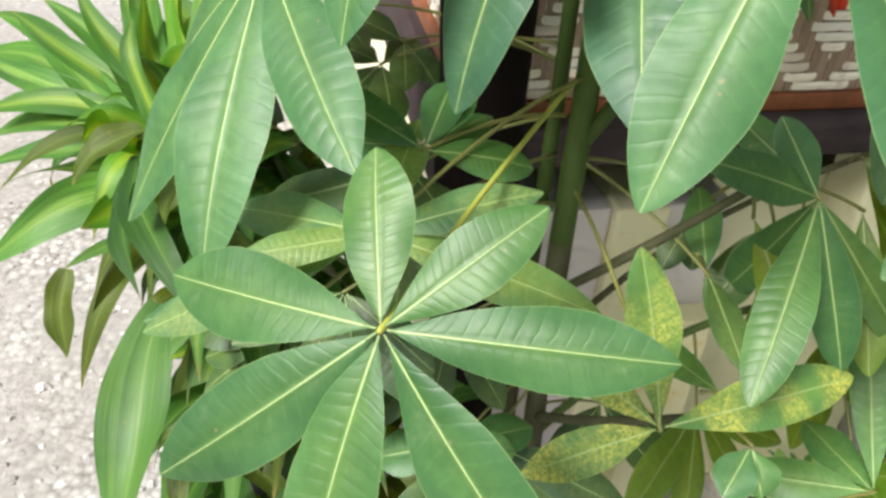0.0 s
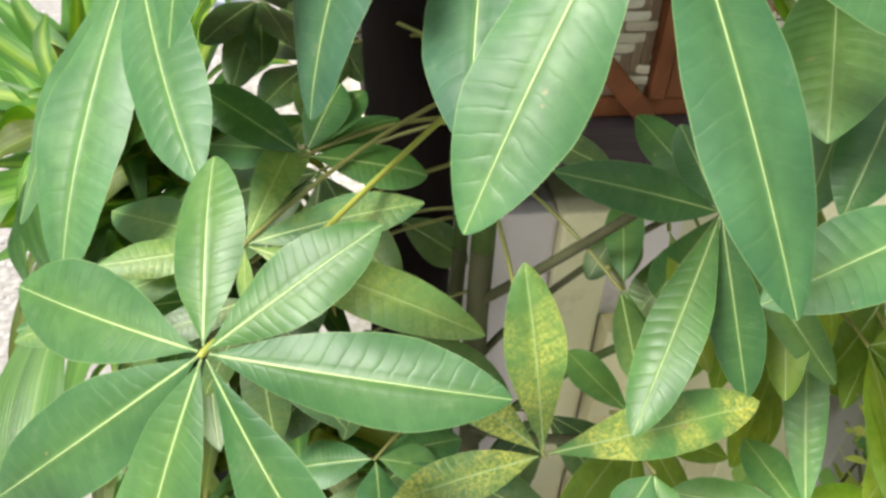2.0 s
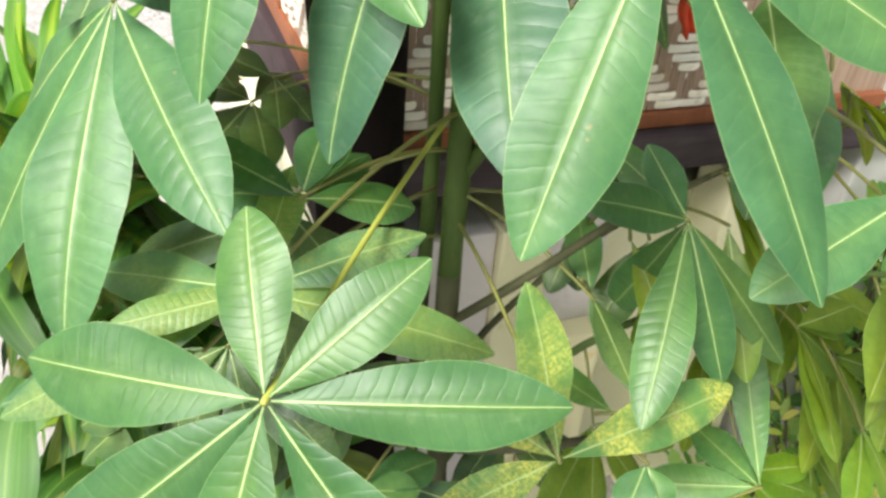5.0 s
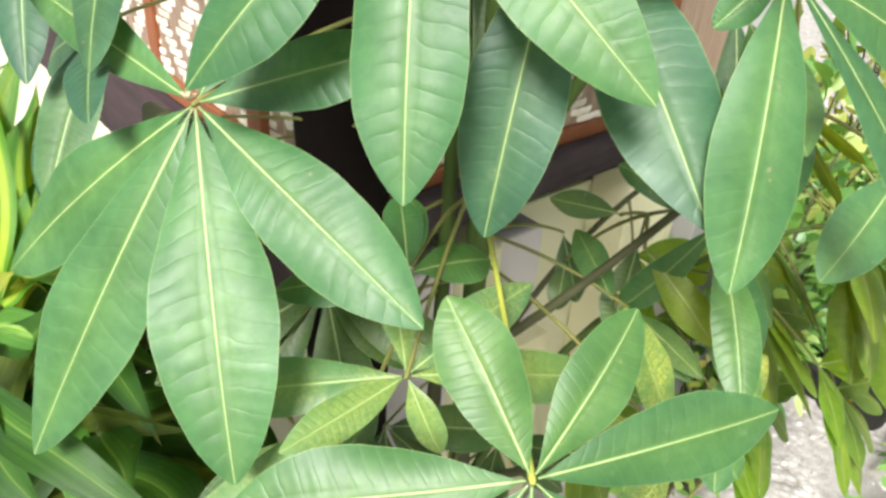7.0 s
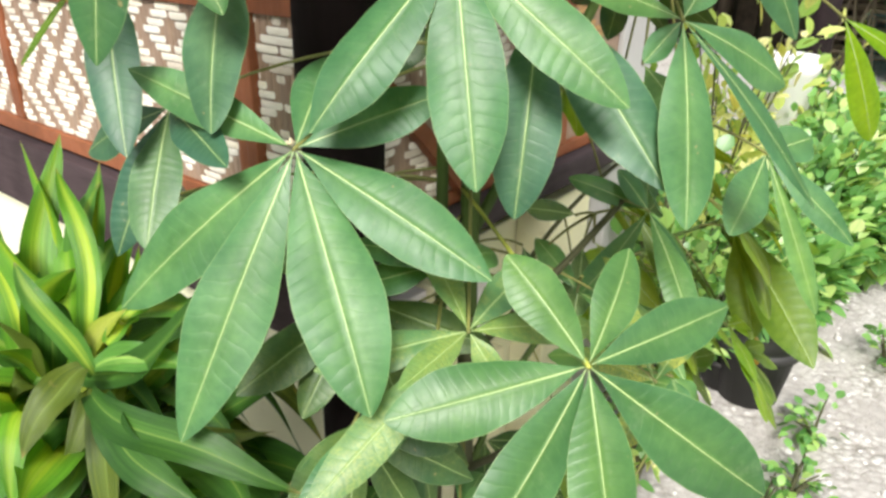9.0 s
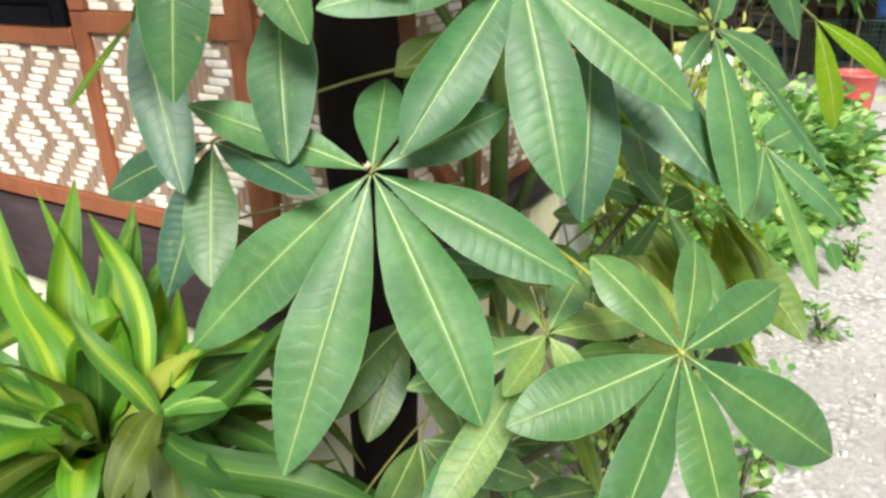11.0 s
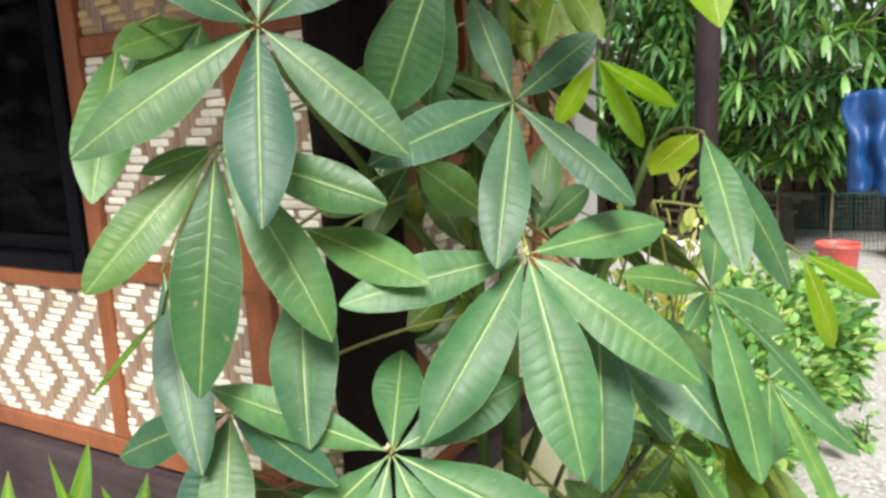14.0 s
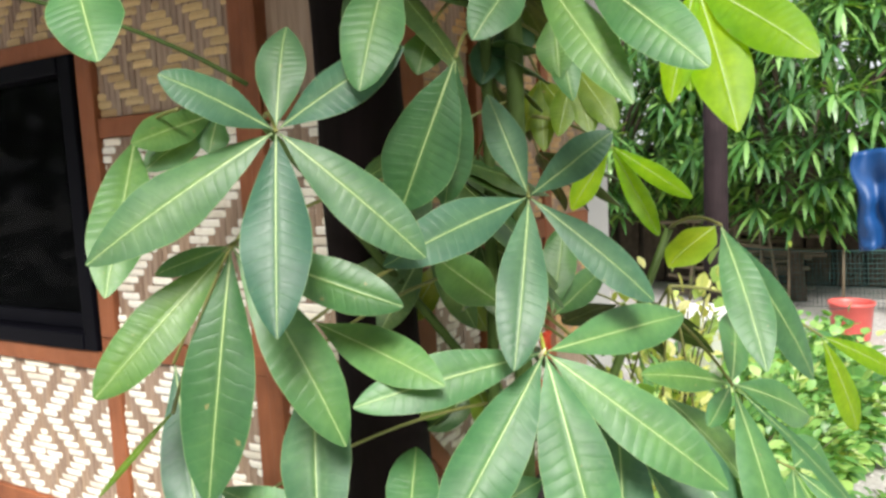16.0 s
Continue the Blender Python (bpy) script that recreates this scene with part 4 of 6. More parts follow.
palm_leaf((0.440, 0.671, 0.947), (-0.40, -0.70, 0.50), [((0.431, 0.622, 0.867), 0.041, (-0.42, -0.75, 0.51))], mat=M_LEAF_SHADED)
palm_leaf((0.375, 0.515, 0.947), (-0.40, -0.70, 0.50), [((0.354, 0.400, 0.935), 0.029, (-0.43, -0.01, 0.90))], mat=M_LEAF_SHADED)
palm_leaf((0.184, 0.744, 0.887), (-0.10, -0.60, 0.75), [((0.279, 0.746, 0.810), 0.053, (0.42, -0.75, 0.51))], mat=M_LEAF_SHADED)
palm_leaf((0.603, 0.602, 1.233), (-0.66, -0.6, 0.4), [((0.524, 0.498, 1.029), 0.066)], joint=(0.44, 0.5, 1.42), mat=M_LEAF_BLUE)
palm_leaf((0.553, 0.489, 1.187), (-0.5, -0.8, 0.1), [((0.497, 0.428, 1.077), 0.05)], joint=(0.44, 0.5, 1.42), mat=M_LEAF_DEEP)
palm_leaf((0.486, 0.523, 1.249), (-0.52, -0.67, 0.53), [((0.439, 0.404, 1.159), 0.076)], joint=(0.44, 0.5, 1.42))
palm_leaf((0.531, 0.351, 1.144), (-0.59, -0.50, 0.63), [((0.381, 0.337, 1.079), 0.057), ((0.531, 0.244, 0.932), 0.033), ((0.565, 0.223, 1.032), 0.041), ((0.643, 0.320, 1.147), 0.060)], joint=(0.44, 0.5, 1.2))
palm_leaf((0.839, 0.454, 0.911), (-0.77, -0.11, 0.62), [((0.688, 0.249, 0.759), 0.084), ((0.758, 0.365, 0.736), 0.070)], mat=M_LEAF_OLIVE, joint=(0.7, 0.6, 1.05))
palm_leaf((0.091, 0.550, 1.081), (0.03, -0.57, 0.82), [((0.004, 0.611, 1.118), 0.042), ((0.181, 0.669, 1.057), 0.034), ((0.195, 0.556, 1.055), 0.042), ((0.144, 0.616, 1.110), 0.032), ((0.124, 0.607, 1.120), 0.035), ((0.005, 0.621, 1.057), 0.043)], joint=(0.27, 0.67, 1.05), stalk=M_PETIOLE_DARK, mat=M_LEAF_DEEP)
palm_leaf((0.209, 0.645, 1.425), (-0.82, -0.5, 0.2), [((0.125, 0.692, 1.497), 0.054)], mat=M_LEAF_DEEP)
palm_leaf((-0.007, 0.644, 1.797), (-0.82, -0.56, 0.10), [((-0.079, 0.637, 1.666), 0.052)])
palm_leaf((0.073, 0.541, 1.787), (-0.92, -0.37, 0.10), [((-0.004, 0.565, 1.708), 0.044), ((0.019, 0.433, 1.642), 0.042)])
palm_leaf((0.055, 0.488, 1.768), (-0.96, -0.25, 0.11), [((0.005, 0.371, 1.663), 0.050)])
palm_leaf((0.162, 0.409, 1.762), (-0.95, -0.03, 0.30), [((0.090, 0.362, 1.616), 0.051), ((0.103, 0.301, 1.674), 0.049), ((0.103, 0.422, 1.646), 0.035), ((0.114, 0.406, 1.656), 0.032)], mat=M_LEAF_LIME)
palm_leaf((-0.204, 0.824, 1.780), (-0.57, -0.82, 0.09), [((-0.236, 0.757, 1.686), 0.053)])
palm_leaf((0.136, 0.685, 1.761), (-0.85, -0.50, 0.14), [((0.102, 0.689, 1.700), 0.042)])
palm_leaf((0.192, 0.565, 1.764), (-0.88, -0.38, 0.27), [((0.164, 0.550, 1.688), 0.042), ((0.163, 0.535, 1.662), 0.032)])
palm_leaf((0.682, 0.322, 1.308), (-0.85, -0.30, 0.40), [((0.818, 0.268, 1.112), 0.05, (-0.75, -0.62, 0.2)), ((0.945, 0.195, 1.182), 0.04, (-0.6, -0.7, 0.35))], mat=M_LEAF_LIME, joint=(0.44, 0.5, 1.42))
palm_leaf((0.086, 0.978, 1.682), (-0.51, -0.81, 0.29), [((-0.034, 0.993, 1.643), 0.044), ((-0.008, 1.008, 1.613), 0.045), ((0.055, 0.967, 1.631), 0.038)], joint=(0.0, 0.86, 1.68))
palm_leaf((0.392, 0.541, 0.926), (-0.32, -0.58, 0.75), [((0.383, 0.422, 0.900), 0.030), ((0.413, 0.631, 0.980), 0.039)], joint=(0.36, 0.52, 0.97), stalk=M_PETIOLE_DARK)
palm_leaf((0.378, 0.442, 0.854), (-0.27, -0.51, 0.82), [((0.353, 0.561, 0.826), 0.036)], joint=(0.36, 0.45, 0.85))
palm_leaf((0.374, 0.377, 0.856), (-0.22, -0.45, 0.86), [((0.335, 0.344, 0.832), 0.037), ((0.370, 0.338, 0.832), 0.038), ((0.351, 0.347, 0.834), 0.032)], joint=(0.36, 0.42, 0.85))
palm_leaf((0.601, 0.416, 0.690), (-0.52, -0.35, 0.78), [((0.478, 0.484, 0.662), 0.051), ((0.602, 0.548, 0.666), 0.046), ((0.624, 0.547, 0.848), 0.043)], joint=(0.36, 0.42, 0.6))
palm_leaf((0.144, 0.565, 0.666), (0.01, -0.36, 0.93), [((0.257, 0.605, 0.640), 0.054), ((0.043, 0.583, 0.640), 0.057), ((0.145, 0.489, 0.646), 0.052), ((0.221, 0.561, 0.644), 0.043)], joint=(0.27, 0.66, 0.7))
palm_leaf((-0.001, 0.500, 0.978), (-0.39, -0.48, 0.78), [((-0.164, 0.524, 0.937), 0.045)], joint=(0.26, 0.68, 1.0))
palm_leaf((0.029, 0.989, 1.073), (0.26, -0.68, 0.69), [((-0.006, 0.893, 0.993), 0.048), ((0.070, 0.887, 1.049), 0.045), ((0.097, 1.078, 1.049), 0.042), ((-0.036, 0.901, 1.049), 0.042), ((0.031, 0.914, 1.013), 0.043)], mat=M_LEAF_SHADED, joint=(0.26, 0.69, 1.1))
palm_leaf((0.126, 0.958, 1.033), (0.03, -0.59, 0.80), [((0.052, 1.019, 1.052), 0.048), ((0.157, 0.868, 1.007), 0.045), ((0.115, 0.848, 1.009), 0.041)], mat=M_LEAF_SHADED, joint=(0.26, 0.69, 1.1))
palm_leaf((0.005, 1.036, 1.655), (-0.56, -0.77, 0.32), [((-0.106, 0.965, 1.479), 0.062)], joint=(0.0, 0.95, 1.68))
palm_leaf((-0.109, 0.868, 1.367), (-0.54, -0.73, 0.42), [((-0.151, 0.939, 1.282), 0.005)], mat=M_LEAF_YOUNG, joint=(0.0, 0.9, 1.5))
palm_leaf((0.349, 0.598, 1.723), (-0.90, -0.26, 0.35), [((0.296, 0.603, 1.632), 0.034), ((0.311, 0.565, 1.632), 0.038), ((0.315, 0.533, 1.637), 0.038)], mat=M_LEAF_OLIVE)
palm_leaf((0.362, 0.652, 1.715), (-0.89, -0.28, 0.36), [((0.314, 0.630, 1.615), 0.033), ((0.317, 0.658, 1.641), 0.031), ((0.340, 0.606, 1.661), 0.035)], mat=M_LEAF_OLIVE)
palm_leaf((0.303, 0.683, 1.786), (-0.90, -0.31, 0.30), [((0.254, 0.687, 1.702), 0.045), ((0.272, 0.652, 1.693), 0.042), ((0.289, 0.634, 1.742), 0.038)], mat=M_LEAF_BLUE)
palm_leaf((0.301, 0.724, 1.495), (-0.78, -0.29, 0.55), [((0.213, 0.720, 1.409), 0.045), ((0.241, 0.669, 1.406), 0.045), ((0.281, 0.637, 1.460), 0.038)], mat=M_LEAF_SHADED)
palm_leaf((0.094, 0.948, 1.006), (-0.02, -0.56, 0.83), [((0.030, 0.867, 0.980), 0.053), ((0.093, 0.804, 0.982), 0.051), ((0.029, 1.020, 1.012), 0.053), ((0.158, 1.011, 1.013), 0.048)], mat=M_LEAF_SHADED, joint=(0.26, 0.69, 1.12))
# sunlight through this leaf's underside is put into its yellower material
palm_leaf((0.278, 0.409, 1.52), (-0.55, -0.1, 0.83), [((0.232, 0.456, 1.478), 0.056, (-0.62, 0.1, 0.7))], joint=(0.44, 0.5, 1.5), mat=M_LEAF_YOUNG)

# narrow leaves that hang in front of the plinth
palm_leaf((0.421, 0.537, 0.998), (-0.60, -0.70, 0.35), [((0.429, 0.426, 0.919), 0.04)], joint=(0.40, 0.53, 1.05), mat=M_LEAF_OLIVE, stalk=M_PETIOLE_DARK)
palm_leaf((0.365, 0.539, 1.057), (-0.60, -0.70, 0.35), [((0.299, 0.583, 1.076), 0.028)], joint=(0.40, 0.53, 1.05), mat=M_LEAF_SHADED, stalk=M_PETIOLE_DARK)
palm_leaf((0.486, 0.586, 0.957), (-0.60, -0.70, 0.35), [((0.415, 0.553, 0.862), 0.05)], joint=(0.40, 0.53, 1.05), mat=M_LEAF_SHADED, stalk=M_PETIOLE_DARK)
palm_leaf((0.426, 0.648, 0.922), (-0.60, -0.70, 0.35), [((0.388, 0.619, 0.875), 0.032)], joint=(0.40, 0.53, 1.05), mat=M_LEAF_SHADED, stalk=M_PETIOLE_DARK)
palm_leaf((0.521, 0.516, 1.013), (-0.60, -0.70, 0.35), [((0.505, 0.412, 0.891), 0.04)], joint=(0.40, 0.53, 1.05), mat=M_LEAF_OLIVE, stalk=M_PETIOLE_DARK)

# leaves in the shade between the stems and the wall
palm_leaf((0.204, 0.753, 1.498), (-0.70, -0.60, 0.30), [((0.100, 0.822, 1.441), 0.048), ((0.13, 0.78, 1.40), 0.042), ((0.235, 0.70, 1.39), 0.04)], mat=M_LEAF_SHADED)
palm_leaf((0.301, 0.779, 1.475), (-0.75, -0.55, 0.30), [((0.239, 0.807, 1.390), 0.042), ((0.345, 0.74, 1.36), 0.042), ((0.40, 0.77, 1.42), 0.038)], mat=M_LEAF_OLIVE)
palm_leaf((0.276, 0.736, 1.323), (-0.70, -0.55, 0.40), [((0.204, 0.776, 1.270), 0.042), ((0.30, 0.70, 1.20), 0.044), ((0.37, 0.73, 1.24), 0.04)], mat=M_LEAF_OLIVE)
palm_leaf((0.298, 0.726, 1.300), (-0.70, -0.55, 0.40), [((0.230, 0.781, 1.244), 0.045), ((0.27, 0.68, 1.18), 0.045), ((0.36, 0.67, 1.20), 0.042)], mat=M_LEAF_SHADED)
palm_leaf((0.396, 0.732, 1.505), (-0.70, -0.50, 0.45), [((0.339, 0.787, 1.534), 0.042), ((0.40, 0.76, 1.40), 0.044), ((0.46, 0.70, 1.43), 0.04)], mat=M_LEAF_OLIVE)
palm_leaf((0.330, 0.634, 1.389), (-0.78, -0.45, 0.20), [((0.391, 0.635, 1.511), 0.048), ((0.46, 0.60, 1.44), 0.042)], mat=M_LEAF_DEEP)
palm_leaf((0.36, 0.75, 1.62), (-0.75, -0.5, 0.3), [((0.30, 0.78, 1.54), 0.042), ((0.37, 0.73, 1.50), 0.044), ((0.43, 0.74, 1.54), 0.04)], mat=M_LEAF_SHADED)


buds((-0.034, 0.654, 1.223), 0)
buds((0.091, 0.560, 1.081), 1)
buds((0.034, 0.530, 1.416), 2)


# inner leaves that fill the tree's middle, with shade put into the dark green
def inner_leaves():
    rng = random.Random(21)
    places = (
        (0.02, 0.64, 0.86, -0.3, -0.8), (0.15, 0.66, 0.78, 0.1, -0.9), (0.1, 0.7, 0.98, -0.5, -0.6), (0.2, 0.6, 0.62, 0.0, -1.0), (-0.05, 0.72, 0.74, -0.7, -0.5),
        (0.58, 0.6, 1.02, 0.6, -0.5), (0.66, 0.5, 0.86, 0.6, -0.6),
        (0.7, 0.58, 1.12, 0.7, -0.3), (0.62, 0.46, 0.66, 0.4, -0.8), (0.52, 0.66, 1.2, 0.5, -0.3), (0.42, 0.7, 1.32, 0.3, -0.3), (0.6, 0.62, 1.36, 0.7, -0.1),
        (0.66, 0.42, 1.0, 0.2, -0.8), (0.78, 0.44, 1.02, 0.4, -0.7), (0.9, 0.5, 0.88, 0.5, -0.7), (0.7, 0.4, 0.78, 0.3, -0.9), (0.84, 0.4, 0.66, 0.3, -0.9), (0.98, 0.46, 0.74, 0.5, -0.7),
        (0.4, 0.7, 0.56, 0.1, -1.0), (0.8, 0.62, 0.78, 0.5, -0.7), (0.6, 0.66, 0.86, 0.2, -0.7), (0.76, 0.6, 0.84, 0.1, -0.8), (0.7, 0.66, 0.7, 0.3, -0.8), (0.84, 0.56, 0.72, 0.2, -0.8), (0.78, 0.5, 0.62, 0.2, -0.9), (0.92, 0.6, 0.8, 0.4, -0.6), (0.5, 0.62, 0.62, 0.2, -0.9), (0.86, 0.66, 1.05, 0.6, -0.5),
        (0.3, 0.72, 1.75, 0.2, -0.2), (0.2, 0.75, 1.62, -0.2, -0.4), 
        (0.24, 0.74, 1.9, 0.0, -0.6), (0.12, 0.76, 1.84, -0.3, -0.5), (0.34, 0.73, 1.88, 0.3, -0.6), (0.36, 0.72, 1.5, 0.3, -0.7),
        (0.46, 0.76, 1.72, 0.4, -0.6), (0.56, 0.74, 1.62, 0.5, -0.6), (0.5, 0.76, 1.9, 0.4, -0.5), 
    )
    for x, y, z, fx, fy in places:
        hub = Vector((x, y, z))
        out = Vector((fx, fy, 0.15)).normalized()
        tips = []
        for i in range(6):
            w = radians(-120 + 48 * i + rng.uniform(-12, 12))
            right = out.cross(Vector((0, 0, 1))).normalized()
            d = (out * 0.5 + right * math.sin(w) + Vector((0, 0, -1)) * (0.25 + 0.6 * abs(math.cos(w)))).normalized()
            l = rng.uniform(0.12, 0.2)
            tips.append((tuple(hub + d * l), l * rng.uniform(0.28, 0.34)))
        olive = x >= 0.5 and z < 1.3
        joint = None
        if olive:  # from the nearer of the two side branches
            lines = bezier((0.275, 0.657, 0.72), (0.5, 0.74, 0.95), (0.86, 0.58, 1.1), 14) + bezier((0.275, 0.657, 0.55), (0.55, 0.72, 0.85), (0.98, 0.52, 0.86), 14)
            joint = min(lines, key=lambda p: (p - hub - Vector((0, 0.05, 0.05))).length)
        palm_leaf(hub, (out * 0.7 + Vector((0, 0, 0.7))).normalized(), tips, joint=joint, mat=rng.choice((M_LEAF_OLIVE, M_LEAF_OLIVE, M_LEAF_YOUNG)) if olive else M_LEAF_SHADED, stalk=M_PETIOLE_DARK, thick=0.0018, rows=34)


inner_leaves()


# ---- strap-leaved plants ----
def strap(base, way, up, length, width, droop, parent, mat, origin, seed):
    """A long strap leaf that leaves its stem along `way`, rises and arches over."""
    rng = random.Random(seed)
    verts, faces, uvs = [], [], []
    p = Vector(base)
    flat = Vector((way[0], way[1], 0)).normalized()
    ang = radians(up)
    roll = radians(rng.uniform(-25, 25))
    n, cols = 22, (-1, -0.66, -0.33, 0, 0.33, 0.66, 1)
    ph = rng.uniform(0, 6)
    for r in range(n + 1):
        v = r / n
        d = flat * math.cos(ang) + Vector((0, 0, math.sin(ang)))
        side = d.cross(Vector((0, 0, 1)))
        side = side.normalized() if side.length > 0.05 else flat.cross(Vector((0, 0, 1)))
        nr = side.cross(d).normalized()
        side = Matrix.Rotation(roll * v, 3, d) @ side
        nr = Matrix.Rotation(roll * v, 3, d) @ nr
        w = width / 2 * (0.42 + 0.58 * math.sin(math.pi * min(1, v * 1.15) * 0.62) if v < 0.7 else 1.0) * (1 if v < 0.7 else max(0.0, 1 - ((v - 0.7) / 0.3) ** 1.7))
        w *= 1 + 0.05 * math.sin(v * 17 + ph)
        for c in cols:
            lift = 0.22 * w * abs(c) + 0.05 * width * math.sin(v * 14 + ph + c) * abs(c)
            verts.append(p + side * (c * w) + nr * lift - Vector(origin))
            uvs.append((0.5 + 0.5 * c, v))
        p = p + d * (length / n)
        ang -= radians(droop) / n * (0.4 + 1.4 * v)
    k = len(cols)
    for r in range(n):
        for c in range(k - 1):
            q = r * k + c
            faces.append((q, q + 1, q + k + 1, q + k))
    return mesh_ob("strap_leaf", verts, faces, mat, parent, "", True, uvs)


def dracaena(at, height, crown, leaves, length, width, mat, label, seed, lean=(0, 0), span=(35, 88)):
    rng = random.Random(seed)
    plant = tagged(empty("dracaena", (at[0], at[1], 0)), label, "plant", "strap-leaved plants by the wall")
    o = (at[0], at[1], 0)
    pts = [Vector((lean[0] * z / height, lean[1] * z / height, z)) for z in [height * i / 12 for i in range(13)]]
    v, q = tube(pts, [0.012 - 0.003 * i / 12 for i in range(13)], 10)
    mesh_ob("stem", v, q, M_TRUNK_LOW, plant)
    for i in range(leaves):
        f = i / leaves
        w = i * 2.39996 + rng.uniform(-0.25, 0.25)
        z = height - crown * (1 - f)
        base = Vector((at[0] + lean[0] * z / height, at[1] + lean[1] * z / height, z))
        up = span[0] + (span[1] - span[0]) * f + rng.uniform(-8, 8)
        ln = length * rng.uniform(0.75, 1.1) * (0.8 + 0.35 * math.sin(math.pi * min(1, 0.25 + f * 0.8)))
        # lower leaves take the dark copy: shade low down put into colour
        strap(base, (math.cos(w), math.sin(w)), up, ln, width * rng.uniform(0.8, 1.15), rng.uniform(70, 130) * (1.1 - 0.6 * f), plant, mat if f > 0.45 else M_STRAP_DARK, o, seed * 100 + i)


def strap_to(parent, origin, base, tip, width, facing, arch, mat, seed, hang=0.0, wild=1.0):
    """A strap leaf from base to tip: channelled, wavy at the edges, its end drooping by `hang`."""
    rng = random.Random(seed)
    base, tip, facing = Vector(base), Vector(tip), Vector(facing)
    run = tip - base
    d = run.normalized()
    nrm = (facing - facing.dot(d) * d).normalized()
    ctrl = base.lerp(tip, 0.45) + nrm * arch * run.length + d.cross(nrm) * rng.uniform(-0.16, 0.16) * run.length
    verts, faces, uvs = [], [], []
    ph, twist, curl = rng.uniform(0, 6.3), wild * rng.uniform(-1.6, 1.6), wild * rng.uniform(-0.3, 0.5) * run.length
    n, cols = 34, (-1, -0.75, -0.5, -0.25, 0, 0.25, 0.5, 0.75, 1)
    for r in range(n + 1):
        v = r / n
        p = (1 - v) ** 2 * base + 2 * v * (1 - v) * ctrl + v * v * tip
        p.z -= hang * max(0.0, v - 0.55) ** 2 * 5
        p -= nrm * curl * max(0.0, v - 0.5) ** 2
        p += d.cross(nrm) * 0.02 * run.length * math.sin(v * 7 + ph)
        tan = (2 * (1 - v) * (ctrl - base) + 2 * v * (tip - ctrl)).normalized()
        nn = (nrm - nrm.dot(tan) * tan).normalized()
        turn = Matrix.Rotation(twist * v * v, 3, tan)
        nn = turn @ nn
        side = tan.cross(nn)
        w = width / 2 * (0.45 + 0.55 * math.sin(math.pi / 2 * min(1, v / 0.35))) * (1 if v < 0.5 else max(0.0, 1 - ((v - 0.5) / 0.5) ** 2.1))
        for cc in cols:
            au = abs(cc)
            lift = 0.48 * w * au ** 1.1 * (1 - 0.7 * v) + 0.2 * w * au ** 2 * math.sin(v * 11 + ph + (2 if cc > 0 else 0))
            verts.append(p + side * (cc * w) + nn * lift - Vector(origin))
            uvs.append((0.5 + 0.5 * cc, v))
    k = len(cols)
    for r in range(n):
        for i in range(k - 1):
            q = r * k + i
            faces.append((q, q + 1, q + k + 1, q + k))
    return mesh_ob("strap_leaf", verts, faces, mat, parent, "", True, uvs)


